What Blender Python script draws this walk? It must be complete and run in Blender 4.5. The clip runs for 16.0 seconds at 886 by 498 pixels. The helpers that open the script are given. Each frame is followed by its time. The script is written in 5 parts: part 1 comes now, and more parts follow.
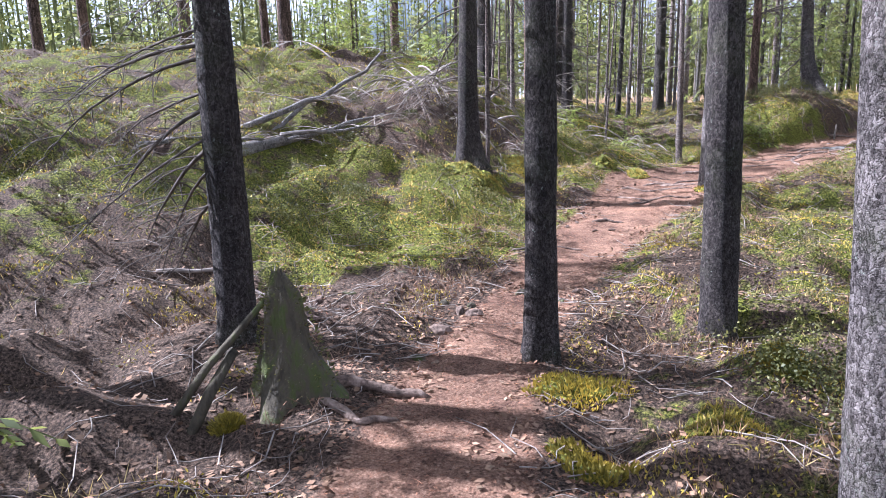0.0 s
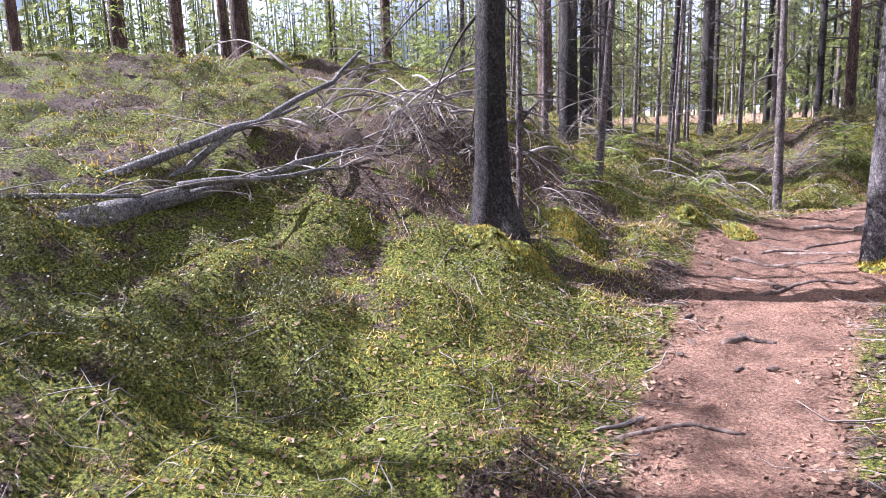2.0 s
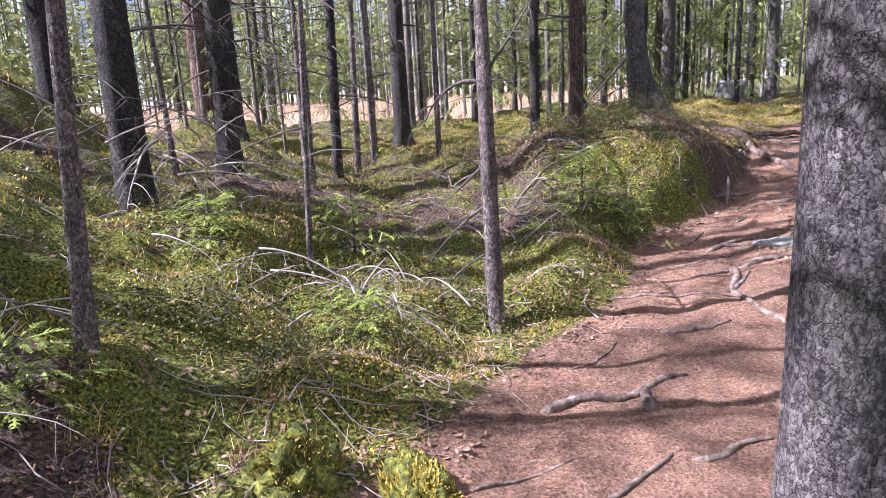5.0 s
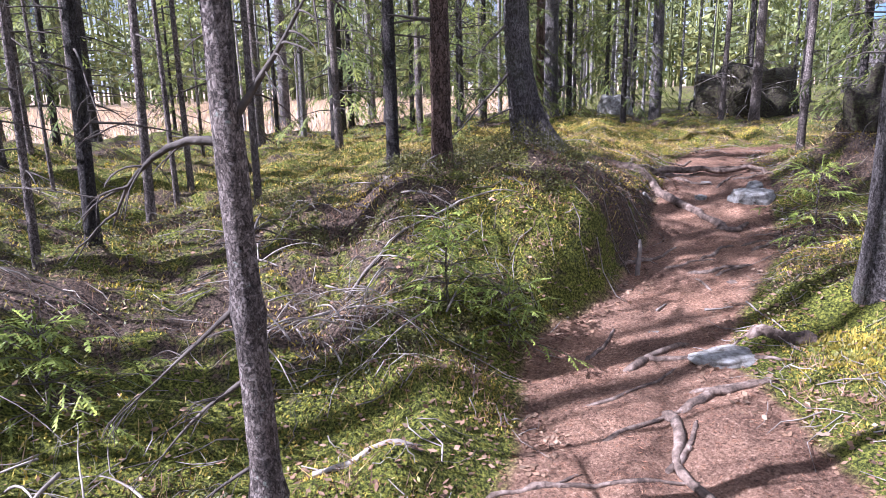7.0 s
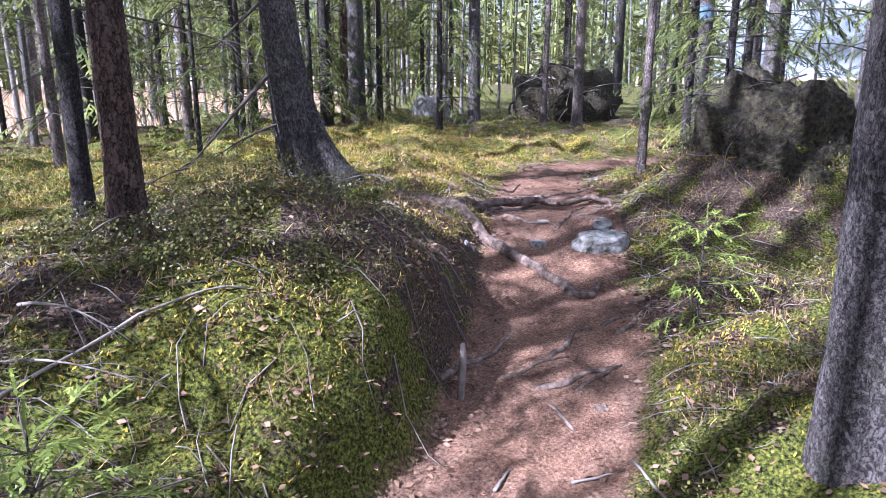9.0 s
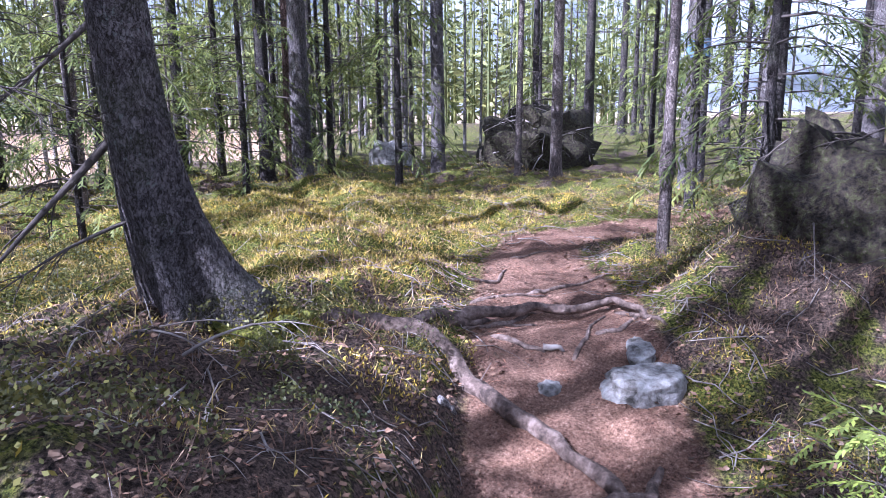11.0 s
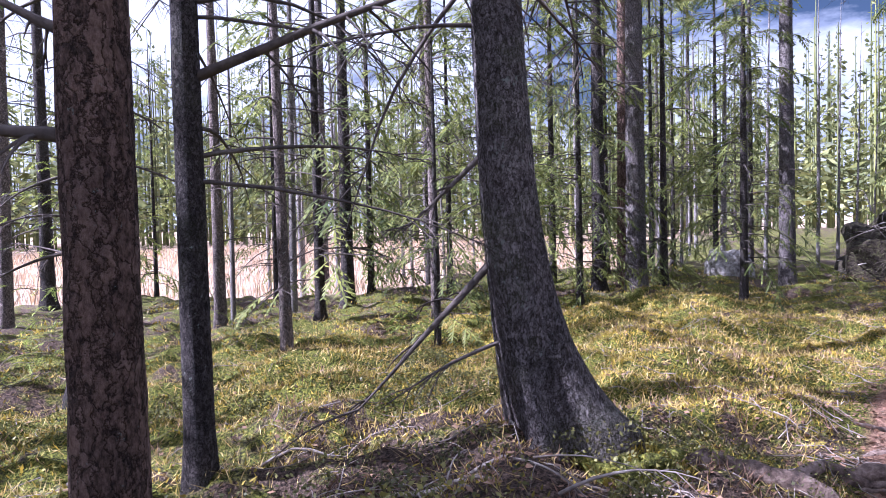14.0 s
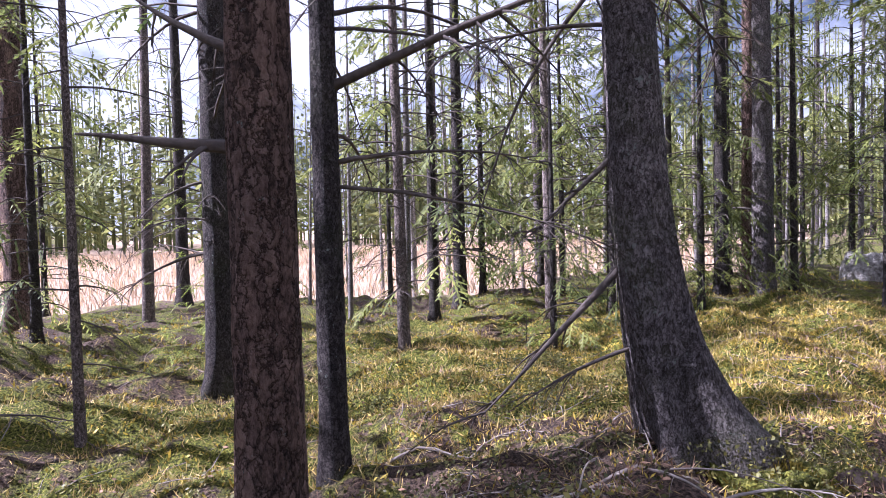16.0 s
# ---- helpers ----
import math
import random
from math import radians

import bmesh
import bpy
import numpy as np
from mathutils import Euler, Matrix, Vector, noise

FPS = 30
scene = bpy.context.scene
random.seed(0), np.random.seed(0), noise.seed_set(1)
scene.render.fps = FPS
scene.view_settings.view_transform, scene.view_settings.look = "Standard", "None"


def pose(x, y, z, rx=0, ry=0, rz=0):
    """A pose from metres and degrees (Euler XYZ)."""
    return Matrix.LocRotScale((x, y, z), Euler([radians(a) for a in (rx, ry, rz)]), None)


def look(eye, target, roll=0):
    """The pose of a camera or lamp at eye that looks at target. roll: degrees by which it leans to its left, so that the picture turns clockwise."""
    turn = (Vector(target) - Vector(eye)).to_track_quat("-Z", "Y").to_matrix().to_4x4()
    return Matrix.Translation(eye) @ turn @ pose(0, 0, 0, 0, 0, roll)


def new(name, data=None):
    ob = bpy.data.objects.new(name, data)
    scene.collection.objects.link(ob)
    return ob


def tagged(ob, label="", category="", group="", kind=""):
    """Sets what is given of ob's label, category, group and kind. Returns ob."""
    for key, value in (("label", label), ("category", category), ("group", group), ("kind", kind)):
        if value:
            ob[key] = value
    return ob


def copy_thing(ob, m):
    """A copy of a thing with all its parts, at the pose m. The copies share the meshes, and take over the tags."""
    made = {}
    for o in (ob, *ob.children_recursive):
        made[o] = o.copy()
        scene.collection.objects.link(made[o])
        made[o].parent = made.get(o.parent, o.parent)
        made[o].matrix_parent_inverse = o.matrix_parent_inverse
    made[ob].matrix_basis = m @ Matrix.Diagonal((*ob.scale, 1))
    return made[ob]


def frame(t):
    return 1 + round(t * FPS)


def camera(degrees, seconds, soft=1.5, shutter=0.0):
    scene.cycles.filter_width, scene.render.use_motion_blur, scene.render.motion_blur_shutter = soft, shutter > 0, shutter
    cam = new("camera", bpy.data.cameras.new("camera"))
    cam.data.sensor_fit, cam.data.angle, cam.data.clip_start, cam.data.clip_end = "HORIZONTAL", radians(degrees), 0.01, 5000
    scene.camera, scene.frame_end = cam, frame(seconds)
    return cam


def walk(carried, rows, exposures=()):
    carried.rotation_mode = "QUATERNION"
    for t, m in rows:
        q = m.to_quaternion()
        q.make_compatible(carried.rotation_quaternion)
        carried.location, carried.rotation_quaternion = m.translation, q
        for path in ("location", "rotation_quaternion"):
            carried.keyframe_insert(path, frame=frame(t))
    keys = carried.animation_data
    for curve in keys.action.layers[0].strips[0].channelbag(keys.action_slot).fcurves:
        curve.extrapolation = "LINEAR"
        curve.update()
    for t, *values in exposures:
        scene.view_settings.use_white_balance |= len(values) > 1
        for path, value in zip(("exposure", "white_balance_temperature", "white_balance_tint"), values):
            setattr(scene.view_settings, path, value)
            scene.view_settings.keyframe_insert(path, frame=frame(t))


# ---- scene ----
# A walk along a forest path beside a bog meadow.  SCALED: eye about 1.5 m above the path.
cam = camera(65.1, 16.0, soft=0.6)
PATH = [
    (0, (0.41, -1.12, 1.355), (0.356, 0.832, 0.924), -1.6),
    (0.5, (0.307, -0.308, 1.389), (0.242, 1.646, 0.969), -1.8),
    (1, (0.241, 0.585, 1.328), (0.171, 2.545, 0.936), -1.8),
    (1.5, (0.194, 1.382, 1.349), (0.133, 3.345, 0.97), -1.8),
    (2, (0.279, 2.139, 1.376), (0.227, 4.102, 1.0), -1.9),
    (2.5, (0.513, 2.843, 1.445), (0.479, 4.807, 1.069), -1.9),
    (3, (0.869, 3.518, 1.464), (0.952, 5.48, 1.087), -2.1),
    (3.5, (1.287, 4.273, 1.487), (1.532, 6.221, 1.105), -2.5),
    (4, (1.685, 5.03, 1.513), (2.073, 6.952, 1.12), -2.7),
    (4.2, (1.815, 5.323, 1.56), (2.272, 7.221, 1.129), -2.8),
    (6.3, (2.836, 7.56, 1.816), (3.656, 9.326, 1.361), -1.7),
    (6.5, (2.98, 7.734, 1.845), (3.825, 9.488, 1.385), -1.5),
    (7, (3.43, 8.099, 1.85), (4.389, 9.791, 1.383), -1.2),
    (7.5, (3.846, 8.457, 1.85), (4.943, 10.063, 1.381), -1.0),
    (8, (4.171, 8.81, 1.865), (5.388, 10.326, 1.393), -0.7),
    (8.5, (4.616, 9.212, 1.886), (5.916, 10.655, 1.407), -0.4),
    (9, (5.001, 9.631, 1.923), (6.35, 11.024, 1.434), 0.1),
    (9.2, (5.176, 9.807, 1.938), (6.537, 11.187, 1.445), 0.1),
    (11.3, (6.397, 11.076, 2.051), (7.838, 12.417, 1.696), -0.8),
    (11.5, (6.404, 11.122, 2.066), (7.826, 12.491, 1.739), -0.9),
    (12, (6.324, 11.216, 2.086), (7.638, 12.703, 1.835), -0.9),
    (12.5, (6.254, 11.23, 2.102), (7.361, 12.886, 1.928), -1.1),
    (13, (6.251, 11.233, 2.111), (7.191, 12.994, 1.983), -1.2),
    (13.5, (6.245, 11.231, 2.108), (7.066, 13.052, 2.015), -1.3),
    (14, (6.247, 11.23, 2.11), (6.978, 13.089, 2.031), -1.3),
    (14.5, (6.24, 11.227, 2.121), (6.905, 13.112, 2.046), -1.4),
    (15, (6.215, 11.237, 2.125), (6.817, 13.142, 2.052), -1.3),
    (15.5, (6.179, 11.251, 2.128), (6.712, 13.177, 2.057), -1.4),
    (16, (6.163, 11.256, 2.123), (6.602, 13.206, 2.053), -1.4),
]
walk(cam, [(t, look(eye, target, roll)) for t, eye, target, roll in PATH], exposures=[(0, 2.08, 5050, 20), (1.5, 2.08, 5150, 25), (3, 1.95, 5150, 27), (4, 2.05, 5250, 28), (7, 1.92, 5050, 26), (9, 2.0, 4850, 25), (12, 2.0, 4650, 33), (14, 1.95, 4950, 34), (16, 1.86, 5150, 34)])

# ---------------- world, sun, exposure ----------------
SUN_BEARING, SUN_HEIGHT = radians(76), radians(42)      # bearing to the left of +y
sun_way = Vector((-math.sin(SUN_BEARING) * math.cos(SUN_HEIGHT), math.cos(SUN_BEARING) * math.cos(SUN_HEIGHT), math.sin(SUN_HEIGHT)))
world = bpy.data.worlds.new("sky")
scene.world = world
world.use_nodes = True
wn, wl = world.node_tree.nodes, world.node_tree.links
wn.clear()
sky = wn.new("ShaderNodeTexSky")
sky.sky_type, sky.sun_disc = "NISHITA", False
sky.sun_elevation, sky.sun_rotation = SUN_HEIGHT, -SUN_BEARING
sky.dust_density = 2.0
w_co = wn.new("ShaderNodeTexCoord")
w_map = wn.new("ShaderNodeMapping")
w_map.inputs["Scale"].default_value = (1.0, 1.0, 2.6)
w_noise = wn.new("ShaderNodeTexNoise")
w_noise.inputs["Scale"].default_value, w_noise.inputs["Detail"].default_value, w_noise.inputs["Roughness"].default_value = 2.6, 7.0, 0.58
w_ramp = wn.new("ShaderNodeValToRGB")
w_ramp.color_ramp.elements[0].position, w_ramp.color_ramp.elements[1].position = 0.37, 0.5
w_mix = wn.new("ShaderNodeMixRGB")
w_mix.inputs[2].default_value = (20.0, 20.4, 21.0, 1)
w_bg = wn.new("ShaderNodeBackground")
w_bg.inputs["Strength"].default_value = 0.0165
w_out = wn.new("ShaderNodeOutputWorld")
wl.new(w_co.outputs["Generated"], w_map.inputs["Vector"])
wl.new(w_map.outputs["Vector"], w_noise.inputs["Vector"])
wl.new(w_noise.outputs["Fac"], w_ramp.inputs["Fac"])
wl.new(w_ramp.outputs["Color"], w_mix.inputs["Fac"])
wl.new(sky.outputs["Color"], w_mix.inputs[1])
wl.new(w_mix.outputs["Color"], w_bg.inputs["Color"])
wl.new(w_bg.outputs["Background"], w_out.inputs["Surface"])

sun_data = bpy.data.lights.new("sun", "SUN")
sun_data.energy, sun_data.angle, sun_data.color = 5.0, radians(0.5), (1.0, 0.94, 0.85)
sun = new("sun", sun_data)
sun.matrix_world = look((0, 0, 40), Vector((0, 0, 40)) - sun_way)


# ---------------- materials ----------------
def shader(name):
    mat = bpy.data.materials.new(name)
    mat.use_nodes = True
    nt = mat.node_tree
    return mat, nt, nt.nodes["Principled BSDF"]


def noise_node(nt, scale, detail=5.0, rough=0.6, space="Object", stretch=(1, 1, 1)):
    co = nt.nodes.new("ShaderNodeTexCoord")
    mp = nt.nodes.new("ShaderNodeMapping")
    mp.inputs["Scale"].default_value = stretch
    n = nt.nodes.new("ShaderNodeTexNoise")
    n.inputs["Scale"].default_value, n.inputs["Detail"].default_value, n.inputs["Roughness"].default_value = scale, detail, rough
    nt.links.new(co.outputs[space], mp.inputs["Vector"])
    nt.links.new(mp.outputs["Vector"], n.inputs["Vector"])
    return n


def ramp_node(nt, source, stops):
    r = nt.nodes.new("ShaderNodeValToRGB")
    els = r.color_ramp.elements
    while len(els) < len(stops):
        els.new(0.5)
    for e, (p, c) in zip(els, stops):
        e.position, e.color = p, (*c, 1)
    nt.links.new(source, r.inputs["Fac"])
    return r


def mix_node(nt, fac, a, b, mode="MIX"):
    n = nt.nodes.new("ShaderNodeMixRGB")
    n.blend_type = mode
    for sock, v in zip(n.inputs, (fac, a, b)):
        if isinstance(v, bpy.types.NodeSocket):
            nt.links.new(v, sock)
        else:
            sock.default_value = v if isinstance(v, float) else (*v, 1)
    return n.outputs["Color"]


def bump_node(nt, source, bsdf, strength, distance):
    b = nt.nodes.new("ShaderNodeBump")
    b.inputs["Strength"].default_value, b.inputs["Distance"].default_value = strength, distance
    nt.links.new(source, b.inputs["Height"])
    nt.links.new(b.outputs["Normal"], bsdf.inputs["Normal"])
    return b


def bark_material(name, dark, mid, pale, lichen=0.25, plates=14.0, stretch=0.28, depth=0.012, green=0.0):
    """Scaly bark: small plates of uneven tone between dark cracks, flecked with lichen."""
    mat, nt, bsdf = shader(name)
    co = nt.nodes.new("ShaderNodeTexCoord")
    mp = nt.nodes.new("ShaderNodeMapping")
    mp.inputs["Scale"].default_value = (1, 1, stretch)
    warp = noise_node(nt, 16.0, 5, 0.65)
    add = nt.nodes.new("ShaderNodeMixRGB")
    add.blend_type = "ADD"
    add.inputs[0].default_value = 0.09
    nt.links.new(co.outputs["Object"], mp.inputs["Vector"])
    nt.links.new(mp.outputs["Vector"], add.inputs[1])
    nt.links.new(warp.outputs["Color"], add.inputs[2])
    edge, cell = nt.nodes.new("ShaderNodeTexVoronoi"), nt.nodes.new("ShaderNodeTexVoronoi")
    edge.feature = "DISTANCE_TO_EDGE"
    for v in (edge, cell):
        v.inputs["Scale"].default_value = plates
        nt.links.new(add.outputs["Color"], v.inputs["Vector"])
    grain = noise_node(nt, 85.0, 8, 0.75, stretch=(1, 1, 0.5))
    each = nt.nodes.new("ShaderNodeSeparateColor")
    nt.links.new(cell.outputs["Color"], each.inputs[0])
    blend = nt.nodes.new("ShaderNodeMath")
    blend.operation = "MULTIPLY_ADD"
    blend.inputs[1].default_value = 0.2
    nt.links.new(each.outputs[0], blend.inputs[0])
    nt.links.new(grain.outputs["Fac"], blend.inputs[2])
    tone = ramp_node(nt, blend.outputs[0], [(0.44, dark), (0.6, mid), (0.8, pale)])
    crack = ramp_node(nt, edge.outputs["Distance"], [(0.0, (0.16, 0.145, 0.135)), (0.11, (1, 1, 1))])
    col = mix_node(nt, 1.0, tone.outputs["Color"], crack.outputs["Color"], "MULTIPLY")
    weather = noise_node(nt, 3.2, 6, 0.65, stretch=(1, 1, 0.45))
    worn = ramp_node(nt, weather.outputs["Fac"], [(0.34, (0.62, 0.6, 0.6)), (0.66, (1.25, 1.2, 1.15))])
    col = mix_node(nt, 1.0, col, worn.outputs["Color"], "MULTIPLY")
    spots = noise_node(nt, 48.0, 7, 0.7)
    spread = noise_node(nt, 5.0, 4)
    both = nt.nodes.new("ShaderNodeMath")
    both.operation = "MULTIPLY_ADD"
    both.inputs[1].default_value = 0.5
    nt.links.new(spread.outputs["Fac"], both.inputs[0])
    nt.links.new(spots.outputs["Fac"], both.inputs[2])
    mask = ramp_node(nt, both.outputs[0], [(0.93 - 0.1 * lichen, (0, 0, 0)), (1.0 - 0.1 * lichen, (0.8, 0.8, 0.8))])
    col = mix_node(nt, mask.outputs["Color"], col, (0.33, 0.36, 0.30))
    if green:
        big = noise_node(nt, 2.3, 6, 0.7)
        gm = ramp_node(nt, big.outputs["Fac"], [(0.5, (0, 0, 0)), (0.7, (green, green, green))])
        col = mix_node(nt, gm.outputs["Color"], col, (0.10, 0.13, 0.03))
    nt.links.new(col, bsdf.inputs["Base Color"])
    bsdf.inputs["Roughness"].default_value = 0.92
    bsdf.inputs["Specular IOR Level"].default_value = 0.2
    hgt = nt.nodes.new("ShaderNodeMath")
    hgt.operation = "MINIMUM"
    hgt.inputs[1].default_value = 0.16
    nt.links.new(edge.outputs["Distance"], hgt.inputs[0])
    rise = nt.nodes.new("ShaderNodeMath")
    rise.operation = "MULTIPLY_ADD"
    rise.inputs[1].default_value = 0.3
    nt.links.new(blend.outputs[0], rise.inputs[0])
    nt.links.new(hgt.outputs[0], rise.inputs[2])
    bump_node(nt, rise.outputs[0], bsdf, 1.0, depth * 12)
    return mat


def leaf_material(name, dark, light, glow=0.35, scale=0.9, per_island=True):
    mat, nt, bsdf = shader(name)
    n = noise_node(nt, scale, 3, space="Object")
    col = ramp_node(nt, n.outputs["Fac"], [(0.3, dark), (0.7, light)]).outputs["Color"]
    if per_island:
        geo = nt.nodes.new("ShaderNodeNewGeometry")
        v = ramp_node(nt, geo.outputs["Random Per Island"], [(0.0, (0.45, 0.45, 0.43)), (0.6, (1, 1, 1)), (1.0, (1.5, 1.4, 1.15))])
        col = mix_node(nt, 1.0, col, v.outputs["Color"], "MULTIPLY")
    nt.links.new(col, bsdf.inputs["Base Color"])
    bsdf.inputs["Roughness"].default_value = 0.55
    bsdf.inputs["Specular IOR Level"].default_value = 0.3
    tr = nt.nodes.new("ShaderNodeBsdfTranslucent")
    nt.links.new(col, tr.inputs["Color"])
    mx = nt.nodes.new("ShaderNodeMixShader")
    mx.inputs[0].default_value = glow
    out = nt.nodes["Material Output"]
    nt.links.new(bsdf.outputs[0], mx.inputs[1])
    nt.links.new(tr.outputs[0], mx.inputs[2])
    nt.links.new(mx.outputs[0], out.inputs["Surface"])
    return mat


def plain_material(name, stops, scale, rough=0.9, bump=0.004, stretch=(1, 1, 1), island=False):
    mat, nt, bsdf = shader(name)
    n = noise_node(nt, scale, 7, 0.65, stretch=stretch)
    col = ramp_node(nt, n.outputs["Fac"], stops).outputs["Color"]
    if island:
        geo = nt.nodes.new("ShaderNodeNewGeometry")
        v = ramp_node(nt, geo.outputs["Random Per Island"], [(0.0, (0.5, 0.48, 0.45)), (1.0, (1.5, 1.4, 1.3))])
        col = mix_node(nt, 1.0, col, v.outputs["Color"], "MULTIPLY")
    nt.links.new(col, bsdf.inputs["Base Color"])
    bsdf.inputs["Roughness"].default_value = rough
    bsdf.inputs["Specular IOR Level"].default_value = 0.25
    bump_node(nt, n.outputs["Fac"], bsdf, 0.8, bump * 5)
    return mat


# bark in two copies: darker for trunks seen in shade, paler for sunlit ones
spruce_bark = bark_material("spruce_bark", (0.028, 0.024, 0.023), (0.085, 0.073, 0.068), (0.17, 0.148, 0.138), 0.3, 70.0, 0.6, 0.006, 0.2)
lit_bark = bark_material("lit_spruce_bark", (0.06, 0.05, 0.047), (0.2, 0.178, 0.17), (0.4, 0.36, 0.345), 0.45, 62.0, 0.55, 0.008, 0.3)
pine_bark = bark_material("pine_bark", (0.06, 0.042, 0.035), (0.24, 0.158, 0.122), (0.44, 0.31, 0.245), 0.3, 34.0, 0.16, 0.014)
thin_bark = bark_material("thin_stem_bark", (0.06, 0.05, 0.045), (0.19, 0.155, 0.138), (0.44, 0.38, 0.345), 0.5, 75.0, 0.6, 0.002)
pale_bark = bark_material("pale_grey_bark", (0.13, 0.12, 0.11), (0.28, 0.26, 0.24), (0.46, 0.44, 0.41), 0.4, 60.0, 0.6, 0.002)
dead_wood = plain_material("weathered_dead_wood", [(0.3, (0.11, 0.09, 0.075)), (0.5, (0.24, 0.20, 0.17)), (0.72, (0.44, 0.39, 0.33))], 9.0, stretch=(1, 1, 1), bump=0.003)
twig_wood = plain_material("dead_twig", [(0.3, (0.045, 0.036, 0.03)), (0.6, (0.11, 0.09, 0.075)), (0.8, (0.2, 0.17, 0.14))], 14.0)
stump_wood = plain_material("mossy_rotten_wood", [(0.3, (0.03, 0.025, 0.018)), (0.5, (0.09, 0.075, 0.05)), (0.62, (0.075, 0.09, 0.025)), (0.8, (0.11, 0.095, 0.065))], 13.0, bump=0.014, stretch=(1, 1, 0.4))
root_wood = plain_material("trodden_root", [(0.36, (0.05, 0.035, 0.027)), (0.52, (0.16, 0.112, 0.085)), (0.68, (0.33, 0.25, 0.20))], 16.0, bump=0.008)
needle_green = leaf_material("spruce_needles", (0.06, 0.09, 0.03), (0.28, 0.30, 0.08), 0.45)
needle_bright = leaf_material("young_spruce_needles", (0.17, 0.23, 0.045), (0.36, 0.41, 0.09), 0.45)
needle_pine = leaf_material("pine_needles", (0.12, 0.15, 0.06), (0.30, 0.31, 0.12), 0.4)
shrub_leaf = leaf_material("bilberry_leaves", (0.04, 0.05, 0.018), (0.2, 0.185, 0.05), 0.22, 1.6)
moss_leaf = leaf_material("feather_moss", (0.12, 0.11, 0.02), (0.56, 0.42, 0.06), 0.22, 1.7)
straw_leaf = leaf_material("straw_grass", (0.40, 0.29, 0.10), (0.70, 0.54, 0.22), 0.3, 0.8)
reed_leaf = leaf_material("bog_reed", (0.34, 0.235, 0.15), (0.58, 0.44, 0.29), 0.25, 0.15)
litter_leaf = plain_material("fallen_leaf_litter", [(0.3, (0.07, 0.042, 0.026)), (0.5, (0.19, 0.12, 0.078)), (0.7, (0.34, 0.25, 0.18))], 5.0, island=True)
needle_litter = plain_material("needle_litter", [(0.3, (0.15, 0.07, 0.04)), (0.6, (0.30, 0.16, 0.10)), (0.8, (0.45, 0.30, 0.21))], 5.0, island=True)
stone = plain_material("granite_stone", [(0.34, (0.07, 0.062, 0.05)), (0.45, (0.19, 0.172, 0.148)), (0.56, (0.30, 0.28, 0.25)), (0.68, (0.42, 0.4, 0.365))], 16.0, 0.85, 0.007)
# soil colour kept near black: it includes the shade over the root mound
shaded_root_soil = plain_material("shaded_root_soil", [(0.36, (0.012, 0.010, 0.007)), (0.5, (0.05, 0.038, 0.026)), (0.6, (0.065, 0.065, 0.025)), (0.7, (0.15, 0.12, 0.085))], 24.0, 0.97, 0.02)
trail_paint = plain_material("trail_paint", [(0.38, (0.09, 0.12, 0.16)), (0.6, (0.13, 0.20, 0.27))], 20.0, 0.7, 0.002)
moss_cushion = plain_material("moss_cushion", [(0.36, (0.03, 0.035, 0.007)), (0.52, (0.12, 0.125, 0.02)), (0.68, (0.33, 0.31, 0.05))], 30.0, 0.95, 0.012)


